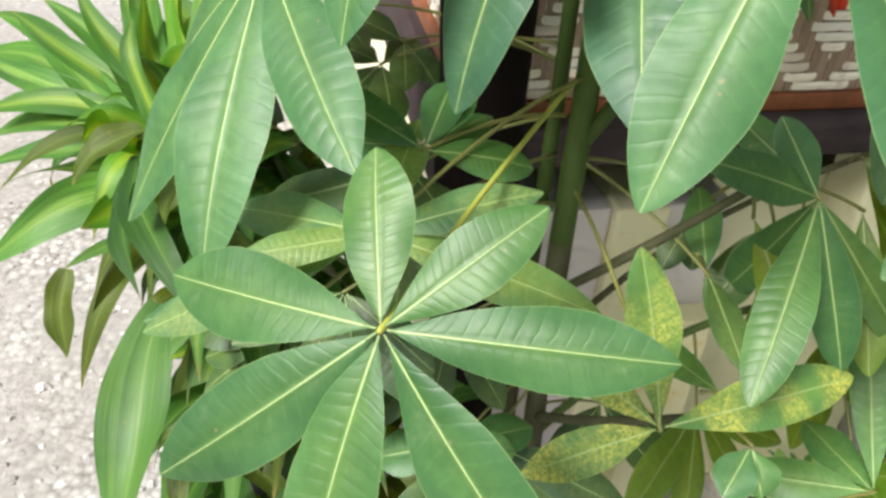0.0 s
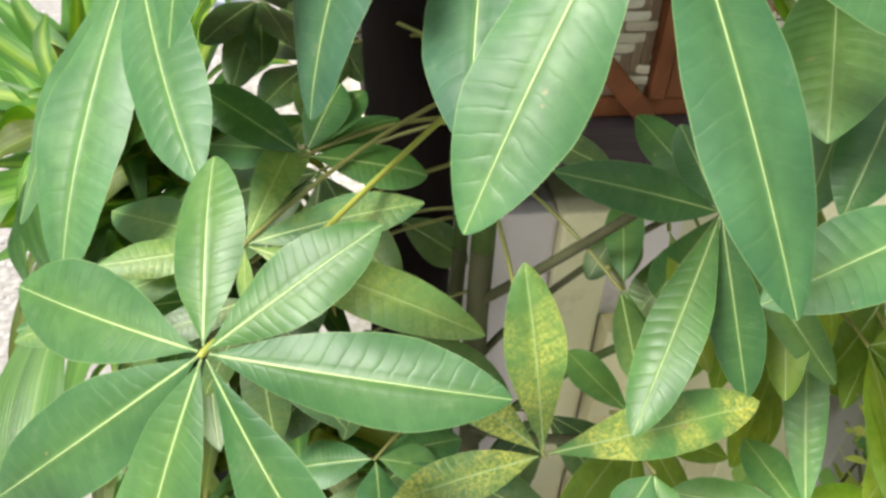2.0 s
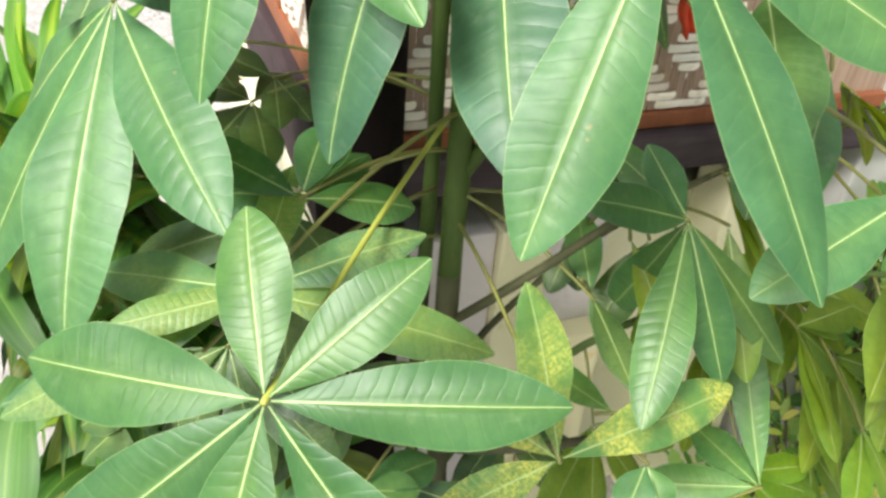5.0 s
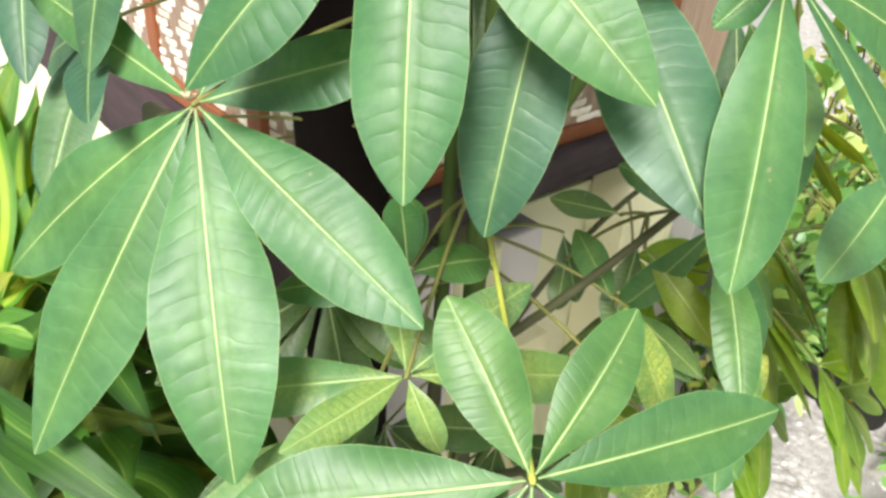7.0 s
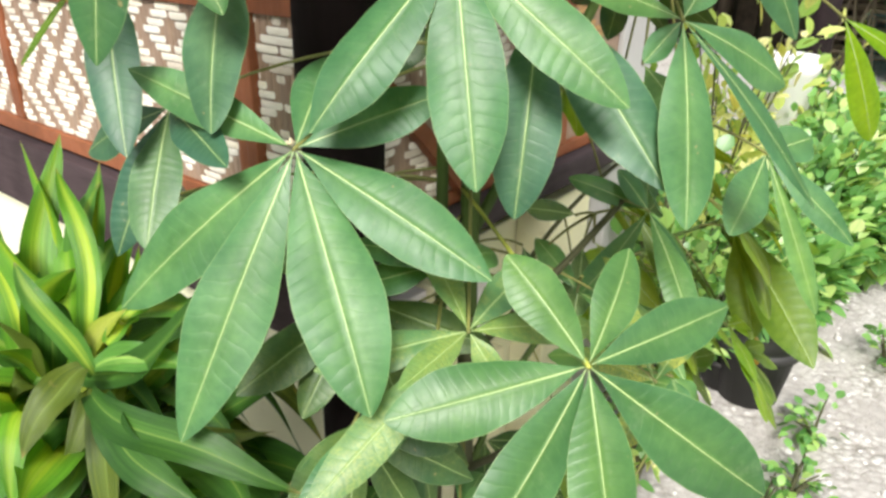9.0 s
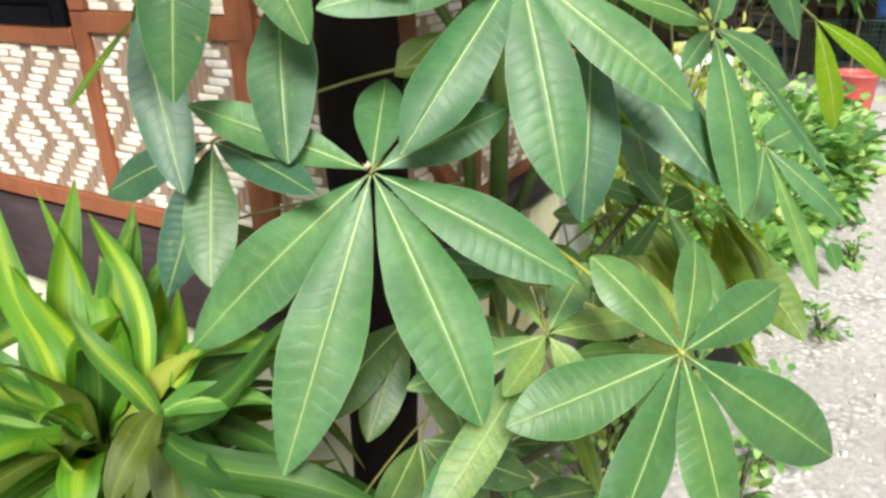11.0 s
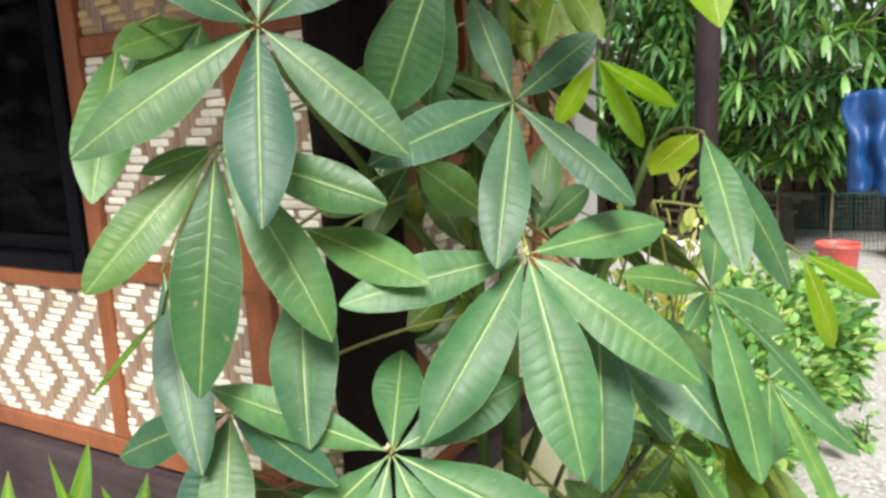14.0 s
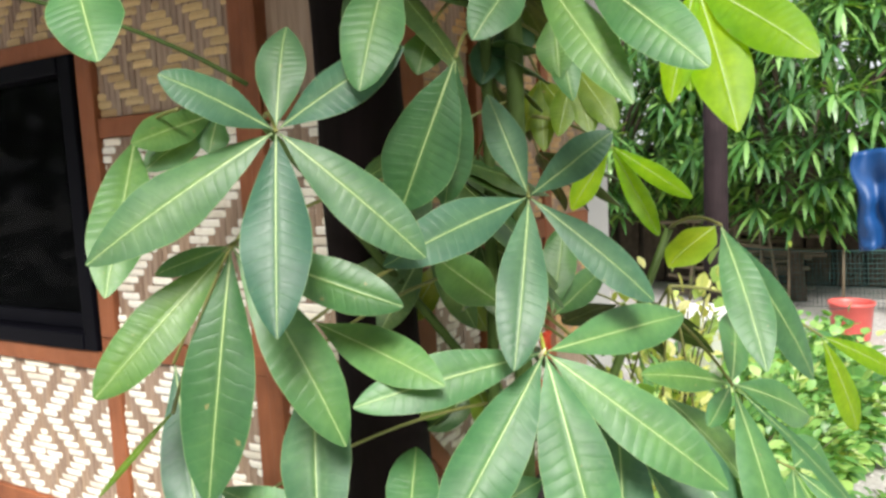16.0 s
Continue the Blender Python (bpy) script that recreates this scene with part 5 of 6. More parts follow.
# the banded one: a crown of upright leaves, older ones spreading over the gravel
band = tagged(empty("dracaena", (-0.18, 0.985, 0)), "variegated strap-leaved plant with yellow-banded leaves, by the wall", "plant", "strap-leaved plants by the wall")
BO = Vector((-0.18, 0.985, 0))
v, q = tube([(0.02, 0.0, 0.1), (0.01, -0.01, 0.5), (0.0, 0.0, 0.9)], [0.012, 0.011, 0.009], 10)
mesh_ob("stem", v, q, M_TRUNK_LOW, band)
FRONT = (-0.5, -0.75, 0.4)
for i, (z0, tip, w, facing, arch, mat, hang) in enumerate((
    (0.87, (-0.07, 1.1, 1.17), 0.056, FRONT, -0.12, M_STRAP_LIME, 0),
    (0.88, (-0.1, 1.12, 1.16), 0.05, FRONT, -0.15, M_STRAP_LIME, 0),
    (0.9, (-0.19, 1.06, 1.1), 0.055, FRONT, -0.1, M_STRAP_LIME, 0),
    (0.89, (-0.24, 1.14, 1.06), 0.055, (0.2, -0.9, 0.5), -0.1, M_STRAP_LIME, 0),
    (0.86, (-0.27, 0.93, 1.0), 0.055, (-0.2, -0.2, 0.9), 0.16, M_STRAP_LIME, 0.03),
    (0.86, (-0.075, 0.98, 1.17), 0.06, (-0.6, -0.7, 0.4), -0.12, M_STRAP, 0.02),
    (0.85, (-0.063, 0.953, 1.09), 0.055, (-0.6, -0.6, 0.5), 0.1, M_STRAP, 0.02),
    (0.84, (-0.151, 0.82, 1.06), 0.05, (0.4, -0.3, 0.8), 0.2, M_STRAP_CREAM, 0.03),
    (0.84, (-0.13, 0.70, 1.09), 0.06, (0.1, -0.3, 0.9), 0.16, M_STRAP, 0.02),
    (0.84, (-0.3, 0.85, 0.9), 0.06, (-0.2, -0.1, 0.95), 0.25, M_STRAP_LIME, 0.1),
    (0.86, (-0.36, 1.0, 0.95), 0.055, (-0.1, -0.3, 0.9), 0.22, M_STRAP_LIME, 0.06),
    (0.86, (-0.62, 1.45, 0.88), 0.085, (0.0, -0.35, 0.9), 0.06, M_STRAP_GREEN, 0.05),
    (0.87, (-0.54, 1.4, 0.98), 0.065, (0.0, -0.4, 0.9), 0.06, M_STRAP_GREEN, 0.03),
    (0.86, (-0.57, 1.32, 0.85), 0.06, (0.0, -0.35, 0.9), 0.06, M_STRAP_GREEN, 0.05),
    (0.85, (-0.49, 1.17, 0.86), 0.04, (0.0, -0.35, 0.9), 0.06, M_STRAP_OLIVE, 0.05),
    (0.84, (-0.5, 1.09, 0.79), 0.05, (0.0, -0.35, 0.9), 0.06, M_STRAP_GREEN, 0.05),
    (0.83, (-0.47, 0.89, 0.82), 0.09, (0.0, -0.5, 0.85), 0.06, M_STRAP_GREEN, 0.05),
    (0.8, (-0.34, 0.98, 0.74), 0.05, (0.0, -0.35, 0.9), 0.06, M_STRAP_DARK, 0.05),
    (0.88, (-0.41, 1.37, 1.0), 0.065, (0.0, -0.4, 0.9), 0.06, M_STRAP_GREEN, 0.03),
    (0.89, (-0.27, 1.28, 1.05), 0.06, (0.0, -0.5, 0.8), 0.06, M_STRAP_GREEN, 0.03),
    (0.82, (-0.4, 1.2, 0.76), 0.06, (0.0, -0.3, 0.9), 0.06, M_STRAP_DARK, 0.06),
    (0.8, (-0.33, 0.84, 0.8), 0.06, (0.0, -0.3, 0.9), 0.06, M_STRAP_OLIVE, 0.12),
    (0.76, (-0.35, 0.79, 0.7), 0.06, (-0.3, -0.3, 0.9), 0.09, M_STRAP_OLIVE, 0.1),
    (0.78, (-0.3, 0.82, 0.86), 0.085, (-0.1, -0.3, 0.9), 0.12, M_STRAP_LIME, 0.02),
)):
    strap_to(band, BO, (-0.18 + 0.008 * math.cos(i * 2.4), 0.985 + 0.008 * math.sin(i * 2.4), z0), tip, 0.8 * w, facing, arch, mat, 700 + i, hang)


for i, (base, tip, w, arch, mat, hang) in enumerate((
    ((-0.15, 0.965, 0.9), (-0.065, 0.985, 1.14), 0.064, -0.06, M_STRAP, 0.02),
    ((-0.13, 0.98, 0.88), (-0.03, 0.95, 1.1), 0.058, -0.06, M_STRAP_LIME, 0.02),
    ((-0.13, 0.98, 0.86), (-0.055, 0.945, 1.05), 0.058, 0.06, M_STRAP_LIME, 0.01),
    ((-0.172, 0.966, 0.87), (-0.146, 0.8, 1.055), 0.042, 0.1, M_STRAP_CREAM, 0.01),
    ((-0.185, 0.9, 0.92), (-0.122, 0.69, 1.09), 0.044, 0.06, M_STRAP_DARK, 0.0),
    ((-0.16, 0.93, 0.85), (-0.06, 0.78, 1.02), 0.055, 0.08, M_STRAP_DARK, 0.02),
    ((-0.12, 0.95, 0.82), (-0.02, 0.8, 0.98), 0.055, 0.08, M_STRAP, 0.02),
    ((-0.1, 0.93, 0.78), (0.02, 0.74, 0.9), 0.055, 0.1, M_STRAP_DARK, 0.02),
    ((-0.14, 0.9, 0.76), (-0.07, 0.7, 0.88), 0.05, 0.1, M_STRAP_OLIVE, 0.02),
    ((-0.2, 0.99, 0.86), (-0.285, 0.85, 1.0), 0.07, 0.12, M_STRAP_LIME, 0.06),
    ((-0.2, 1.0, 0.88), (-0.17, 1.1, 1.17), 0.055, -0.08, M_STRAP_LIME, 0.0),
    ((-0.19, 0.98, 0.86), (-0.1, 1.03, 1.1), 0.055, -0.05, M_STRAP_LIME, 0.02),
)):
    strap_to(band, BO, base, tip, 0.78 * w, (-0.55, -0.65, 0.5), arch, mat, 760 + i, hang, 0.75)


# blades that fan out over the gravel
for i, (tip, w, mat, hang) in enumerate((
    ((-0.57, 1.3, 0.95), 0.05, M_STRAP_GREEN, 0.02), ((-0.48, 1.28, 1.0), 0.044, M_STRAP, 0.02), ((-0.4, 1.2, 1.04), 0.046, M_STRAP_GREEN, 0.02), ((-0.33, 1.15, 1.06), 0.04, M_STRAP, 0.0),
    ((-0.52, 1.14, 0.9), 0.046, M_STRAP, 0.03), ((-0.5, 1.06, 0.85), 0.042, M_STRAP_GREEN, 0.03), ((-0.44, 0.95, 0.9), 0.032, M_STRAP_OLIVE, 0.06), ((-0.25, 1.22, 1.06), 0.04, M_STRAP_GREEN, 0.0),
    ((-0.56, 1.22, 0.83), 0.044, M_STRAP_GREEN, 0.04), ((-0.3, 1.3, 1.02), 0.05, M_STRAP, 0.0),
)):
    strap_to(band, BO, (-0.185 + 0.01 * math.cos(i * 2.1), 0.99 + 0.01 * math.sin(i * 2.1), 0.85 + 0.006 * i), tip, w, (0.0, -0.4, 0.9), 0.07, mat, 820 + i, hang, 0.3)
strap_to(band, BO, (-0.19, 0.93, 0.79), (-0.33, 0.8, 0.8), 0.026, (-0.1, -0.4, 0.9), 0.16, M_CORD, 840, 0.0, 0.3)
strap_to(band, BO, (-0.325, 0.803, 0.8), (-0.335, 0.745, 0.7), 0.04, (-0.2, -0.8, 0.4), 0.1, M_STRAP_OLIVE, 841, 0.0, 0.5)


# longer blades round the crown
for i, (base, tip, w, mat) in enumerate((
    ((-0.205, 0.812, 0.954), (-0.124, 0.569, 0.921), 0.042, M_STRAP_DARK),
    ((-0.202, 0.825, 0.976), (-0.29, 0.801, 0.944), 0.04, M_STRAP_OLIVE),
    ((-0.201, 0.803, 0.946), (-0.193, 0.626, 0.894), 0.04, M_STRAP_DARK),
    ((-0.171, 0.833, 0.99), (-0.108, 0.828, 1.035), 0.024, M_STRAP_LIME),
    ((-0.171, 0.875, 0.96), (-0.107, 1.01, 1.165), 0.027, M_STRAP_LIME),
    ((-0.184, 0.847, 0.95), (-0.215, 0.92, 1.1), 0.027, M_STRAP),
    ((-0.187, 0.834, 0.966), (-0.128, 0.722, 0.993), 0.034, M_STRAP_GREEN),
)):
    strap_to(band, BO, base, tip, w, (-0.5, -0.5, 0.7), 0.1, mat, 880 + i, 0.02, 0.6)


def skirt(plant, at, z0, z1, count, length, width, mats, seed, ways=(0, 6.28)):
    """Many older strap leaves that leave the stem between z0 and z1 and hang over one another."""
    rng = random.Random(seed)
    for i in range(count):
        w = ways[0] + (ways[1] - ways[0]) * ((i * 0.618) % 1.0) + rng.uniform(-0.2, 0.2)
        z = z0 + (z1 - z0) * (i + 0.5) / count
        l = length * rng.uniform(0.7, 1.1)
        rise = rng.uniform(-0.55, 0.35)
        way = Vector((math.cos(w), math.sin(w), rise)).normalized()
        base = Vector((at[0], at[1], z))
        if base.x + way.x * l < -0.3:
            l *= 0.55
        strap_to(plant, (at[0], at[1], 0), base, base + way * l, width * rng.uniform(0.75, 1.2), (way.x * 0.3, way.y * 0.3, 0.9), rng.uniform(0.12, 0.26), rng.choice(mats), seed * 100 + i, rng.uniform(0.02, 0.14))


def crown(plant, at, z, count, length, width, mats, seed, steep=(48, 86)):
    """Younger leaves that rise from the top of the stem and arch outwards."""
    rng = random.Random(seed)
    for i in range(count):
        w = i * 2.39996 + rng.uniform(-0.3, 0.3)
        up = radians(steep[0] + (steep[1] - steep[0]) * i / count + rng.uniform(-7, 7))
        way = Vector((math.cos(w) * math.cos(up), math.sin(w) * math.cos(up), math.sin(up)))
        base = Vector((at[0], at[1], z - 0.1 * (1 - i / count)))
        face = (-math.cos(w) * 0.7, -math.sin(w) * 0.7, 0.6)
        strap_to(plant, (at[0], at[1], 0), base, base + way * length * rng.uniform(0.75, 1.1), width * rng.uniform(0.8, 1.2), face, rng.uniform(-0.02, 0.16), mats[i % len(mats)], seed * 100 + i, rng.uniform(0.02, 0.16))


crown(band, (-0.19, 1.0), 0.87, 11, 0.25, 0.06, (M_STRAP_LIME, M_STRAP, M_STRAP_DARK, M_STRAP_LIME, M_STRAP_OLIVE), 46)
# shade under the crown is put into the darker leaf colours
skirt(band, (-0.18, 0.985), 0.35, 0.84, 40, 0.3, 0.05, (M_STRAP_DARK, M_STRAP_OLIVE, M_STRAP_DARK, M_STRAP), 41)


def dark_plant(at, height, count, length, width, label, seed):
    plant = tagged(empty("dracaena", (at[0], at[1], 0)), label, "plant", "strap-leaved plants by the wall")
    v, q = tube([(0.0, 0.0, 0.05), (0.01, 0.005, height * 0.5), (0.0, 0.0, height)], [0.011, 0.01, 0.007], 9)
    mesh_ob("stem", v, q, M_TRUNK, plant)
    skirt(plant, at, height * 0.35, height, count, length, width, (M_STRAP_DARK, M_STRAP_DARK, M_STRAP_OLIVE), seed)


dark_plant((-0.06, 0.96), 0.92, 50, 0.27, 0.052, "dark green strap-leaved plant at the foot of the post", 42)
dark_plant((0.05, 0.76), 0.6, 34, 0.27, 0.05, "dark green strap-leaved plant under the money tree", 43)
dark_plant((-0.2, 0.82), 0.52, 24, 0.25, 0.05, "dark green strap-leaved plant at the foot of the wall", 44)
dracaena((-0.2, 1.5), 0.74, 0.25, 20, 0.4, 0.07, M_STRAP, "variegated strap-leaved plant with yellow-banded leaves, by the wall", 4)


# ---- bushes ----
def leaf_cards(spots, size, seed, narrow=0.5):
    """Folded small leaves at (place, outward way)."""
    rng = random.Random(seed)
    verts, faces, uvs = [], [], []
    for p, way in spots:
        d = (Vector(way) + Vector([rng.uniform(-0.6, 0.6) for _ in range(3)])).normalized()
        a = d.cross(Vector((rng.uniform(-0.4, 0.4), rng.uniform(-0.4, 0.4), 1))).normalized()
        n = a.cross(d)
        l, b = size * rng.uniform(0.6, 1.2), len(verts)
        w = l * narrow * rng.uniform(0.8, 1.15)
        p = Vector(p)
        tip = p + d * l - Vector((0, 0, 0.22 * l))
        drop = Vector((0, 0, 0.24 * l))
        for s, half in ((0.0, 0.02), (0.22, 0.4), (0.5, 0.5), (0.78, 0.32), (1.0, 0.0)):
            mid = p + d * l * s - drop * s * s
            for side in (-1, 0, 1):
                verts.append(mid + a * (w * half * side) + n * (w * 0.16 * half * abs(side)))
                uvs.append((0.5 + 0.5 * side * half * 2, s))
        for r in range(4):
            for k in range(2):
                q = b + r * 3 + k
                faces.append((q, q + 1, q + 4, q + 3))
    return verts, faces, uvs


def bush(at, spread, height, count, size, mat, label, seed, twigs=14, name="bush", narrow=0.5):
    rng = random.Random(seed)
    o = Vector((at[0], at[1], 0))
    plant = tagged(empty(name, o), label, "bush", "bushes along the house")
    tv, tf, spots = [], [], []
    for _ in range(twigs):
        w, r = rng.uniform(0, 6.3), rng.uniform(0.3, 1) ** 0.6
        end = Vector((spread[0] * r * math.cos(w), spread[1] * r * math.sin(w), height * rng.uniform(0.45, 1.0)))
        c = Vector((end.x * 0.35, end.y * 0.35, end.z * 0.65))
        line = bezier((end.x * 0.1, end.y * 0.1, 0), c, end, 8)
        v, q = tube(line, [0.006 * (1.1 - 0.09 * i) for i in range(9)], 5)
        tf += [tuple(len(tv) + i for i in f) for f in q]
        tv += v
        for _ in range(count // twigs):
            s = rng.uniform(0.25, 1.05)
            i = min(7, int(s * 8))
            p = line[i].lerp(line[i + 1], s * 8 - i) + Vector([rng.gauss(0, 0.09 * max(spread) + 0.012) for _ in range(3)])
            p.z = max(0.03, p.z)
            way = (p - Vector((0, 0, height * 0.35))).normalized()
            spots.append((p, way))
    mesh_ob("stem", tv, tf, M_TRUNK_LOW, plant)
    v, q, uv = leaf_cards(spots, size, seed + 50, narrow)
    mesh_ob("crown", v, q, mat, plant, "", True, uv)


bush((1.45, 0.74), (0.24, 0.14), 0.7, 900, 0.055, M_BUSH, "leafy green bush in front of the house", 1)
bush((1.85, 0.7), (0.3, 0.2), 0.7, 1500, 0.075, M_BUSH, "leafy green bush in front of the house", 2)
bush((2.4, 0.65), (0.45, 0.35), 0.75, 2100, 0.075, M_BUSH, "leafy green bush in front of the house", 3)
bush((3.2, 0.75), (0.5, 0.4), 0.75, 2100, 0.075, M_BUSH, "leafy green bush in front of the house", 4)
bush((4.0, 0.7), (0.5, 0.4), 0.6, 1500, 0.075, M_BUSH, "leafy green bush in front of the house", 5)
bush((1.5, 0.85), (0.3, 0.2), 1.15, 420, 0.085, M_BUSH_PALE, "pale yellow-green variegated bush by the column", 6)
bush((2.2, 0.92), (0.35, 0.2), 1.3, 460, 0.09, M_BUSH_PALE, "pale yellow-green variegated bush by the column", 7)
bush((2.9, 0.5), (0.4, 0.22), 0.55, 900, 0.1, M_BUSH, "leafy green bush in front of the house", 21, narrow=0.75)
bush((3.5, 0.4), (0.45, 0.28), 0.6, 900, 0.1, M_BUSH, "leafy green bush in front of the house", 22, narrow=0.75)
bush((2.15, 0.58), (0.3, 0.15), 0.45, 700, 0.09, M_BUSH, "leafy green bush in front of the house", 23, narrow=0.7)
bush((4.4, 0.45), (0.5, 0.3), 0.5, 800, 0.1, M_BUSH, "leafy green bush in front of the house", 24, narrow=0.75)
bush((1.2, 0.72), (0.2, 0.12), 1.0, 420, 0.06, M_BUSH, "leafy green bush in front of the column", 26, narrow=0.6)
bush((1.08, 0.66), (0.14, 0.1), 0.55, 200, 0.05, M_BUSH_PALE, "pale yellow-green variegated bush beside the money tree", 25, narrow=0.42)
bush((0.9, 0.66), (0.16, 0.12), 0.4, 160, 0.045, M_BUSH, "low leafy bush under the money tree", 8)


def pot(at, r, h, label, mat):
    th = tagged(empty("flower_pot", (*at, 0)), label, "pot")
    v, q = lathe([(0.0, 0.0), (r * 0.72, 0.0), (r * 0.95, h * 0.85), (r * 1.06, h * 0.86), (r * 1.06, h), (r * 0.94, h), (r * 0.9, h * 0.8), (0.0, h * 0.78)], 28)
    mesh_ob("body", v, q, mat, th)


pot((1.72, 0.64), 0.08, 0.12, "black plastic flower pot on the gravel", M_POT)
pot((0.45, 0.62), 0.13, 0.22, "black plastic flower pot under the money tree", M_POT)


# ---- yard beyond ----
def tub():
    th = tagged(empty("tub", (6.47, 0.32, 0)), "red plastic tub standing on the gravel", "bucket")
    v, q = lathe([(0.0, 0.0), (0.14, 0.0), (0.15, 0.02), (0.172, 0.3), (0.183, 0.305), (0.184, 0.33), (0.172, 0.33), (0.162, 0.3), (0.135, 0.03), (0.0, 0.025)], 36)
    mesh_ob("body", v, q, M_RED, th)
    pts = [(0.183 * math.cos(a), 0.183 * math.sin(a), 0.315 - 0.05 * math.sin(a)) for a in [math.pi * i / 16 for i in range(17)]]
    v, q = tube(pts, [0.004] * 17, 6)
    mesh_ob("handle", v, q, M_RUBBER, th)


tub()


def drum():
    th = tagged(empty("drum", (7.3, -0.58, 0)), "grey metal drum standing on the gravel", "drum")
    prof = [(0.0, 0.0), (0.285, 0.0), (0.29, 0.02), (0.28, 0.04), (0.28, 0.28), (0.29, 0.295), (0.28, 0.31), (0.28, 0.56), (0.29, 0.575), (0.28, 0.59), (0.28, 0.82), (0.292, 0.84), (0.292, 0.86), (0.27, 0.86), (0.27, 0.83), (0.0, 0.83)]
    prof = [(r, 0.76 * z) for r, z in prof]
    v, q = lathe(prof, 40)
    mesh_ob("body", v, q, M_DRUM, th)


drum()


def wheel():
    th = tagged(empty("wheel", (7.9, -0.25, 0.72)), "old grey rubber wheel leaning in the shed", "wheel")
    th.matrix_basis = pose(7.9, -0.35, 0.95, 0, 80, 0)
    for nm, r, t, m in (("tyre", 0.3, 0.035, M_RUBBER), ("rim", 0.255, 0.012, M_DRUM)):
        pts = [(r * math.cos(a), r * math.sin(a), 0) for a in [2 * math.pi * i / 40 for i in range(41)]]
        v, q = tube(pts, [t] * 41, 8, False)
        mesh_ob(nm, v, q, m, th)
    for i in range(12):
        a = 2 * math.pi * i / 12
        v, q = tube([(0, 0, 0), (0.25 * math.cos(a), 0.25 * math.sin(a), 0)], [0.003, 0.003], 5)
        mesh_ob("spoke", v, q, M_DRUM, th)


wheel()


def tarp():
    verts, faces = [], []
    for i in range(15):
        for j in range(19):
            u, v = i / 14, j / 18
            w = 0.44 - 0.12 * v
            verts.append((6.62 + 0.05 * math.sin(u * 11 + v * 3) + 0.07 * noise.noise((u * 4, v * 5, 1.0)), 0.1 + (u - 0.5) * w + 0.05 * noise.noise((v * 3, u, 4.0)), 1.6 - 0.86 * v + 0.05 * noise.noise((u * 3, 0.5, 2.0))))
    for i in range(14):
        for j in range(18):
            a = i * 19 + j
            faces.append((a, a + 1, a + 20, a + 19))
    ob = mesh_ob("tarp", verts, faces, M_TARP)
    so = ob.modifiers.new("thick", "SOLIDIFY")
    so.thickness = 0.006
    tagged(ob, "crumpled blue tarpaulin hanging from the shed", "tarp")


tarp()


def net():
    th = tagged(empty("net_fence", (7.7, 0.4, 0)), "low green net fence on stakes", "fence")
    for i in range(4):
        v, q = tube([(0, -0.5 + 0.5 * i, 0), (0.02, -0.5 + 0.5 * i, 0.68)], [0.015, 0.012], 6)
        mesh_ob("stake", v, q, M_BAMBOO, th)
    vs, fs = [], []
    for k in range(40):
        y = -0.5 + 1.5 * k / 39
        v, q = tube([(0.02, y, 0.03), (0.02, y + 0.02, 0.62)], [0.002] * 2, 4)
        fs += [tuple(len(vs) + i for i in f) for f in q]
        vs += v
    for k in range(12):
        z = 0.05 + 0.05 * k
        v, q = tube([(0.02, -0.5, z), (0.05, 0.3, z - 0.02), (0.02, 1.0, z)], [0.002] * 3, 4)
        fs += [tuple(len(vs) + i for i in f) for f in q]
        vs += v
    mesh_ob("mesh", vs, fs, M_NET, th)
    v, q = tube([(0.02, -0.55, 0.63), (0.05, 0.3, 0.61), (0.02, 1.05, 0.64)], [0.007] * 3, 6)
    mesh_ob("rope", v, q, M_NET, th)


net()


def bamboo_pile():
    rng = random.Random(8)
    for i in range(26):
        x, y, z = 8.3 + rng.uniform(-0.2, 0.3), 1.45 + rng.uniform(-0.5, 0.5), 0.04 + 0.035 * i + rng.uniform(0, 0.02)
        a = rng.uniform(-0.25, 0.25)
        l = rng.uniform(0.7, 1.2)
        v, q = tube([(-0.2 * a, -l / 2, 0), (0, 0, 0.01), (0.2 * a, l / 2, rng.uniform(-0.04, 0.1))], [0.022, 0.024, 0.02], 7)
        ob = mesh_ob("bamboo_pole", v, q, M_BAMBOO)
        ob.location = (x, y, z)
        tagged(ob, "dry split bamboo pole lying in a heap", "pole", "heap of bamboo poles")
    for i in range(7):
        y = 1.0 + 0.16 * i
        v, q = tube([(0, 0, 0), (0.3, rng.uniform(-0.4, 0.3), 1.25)], [0.02, 0.016], 7)
        ob = mesh_ob("bamboo_pole", v, q, M_BAMBOO)
        ob.location = (8.0, y, 0)
        tagged(ob, "dry bamboo pole leaning in the shed", "pole", "heap of bamboo poles")


bamboo_pile()

shed = tagged(empty("shed", (9.2, 0.5, 0)), "dark open shed of old boards behind the tree", "shed")
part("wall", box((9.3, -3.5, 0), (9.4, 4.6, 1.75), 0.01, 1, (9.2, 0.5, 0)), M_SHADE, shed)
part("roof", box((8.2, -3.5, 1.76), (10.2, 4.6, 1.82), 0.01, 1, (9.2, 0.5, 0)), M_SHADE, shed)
for i in range(24):
    y = -3.4 + i * 0.33
    part("board", box((9.25, y, 0.02), (9.298, y + 0.27, 1.7 - 0.1 * (i % 3)), 0.006, 1, (9.2, 0.5, 0)), M_FAR_WOOD, shed)
v, q = tube([(3.6, 0.96, -0.05), (3.62, 0.955, 1.2), (3.6, 0.95, 3.2)], [0.068, 0.064, 0.06], 14)
tagged(mesh_ob("yard_post", v, q, M_FAR_POST), "dark brown round timber post in the yard", "post")


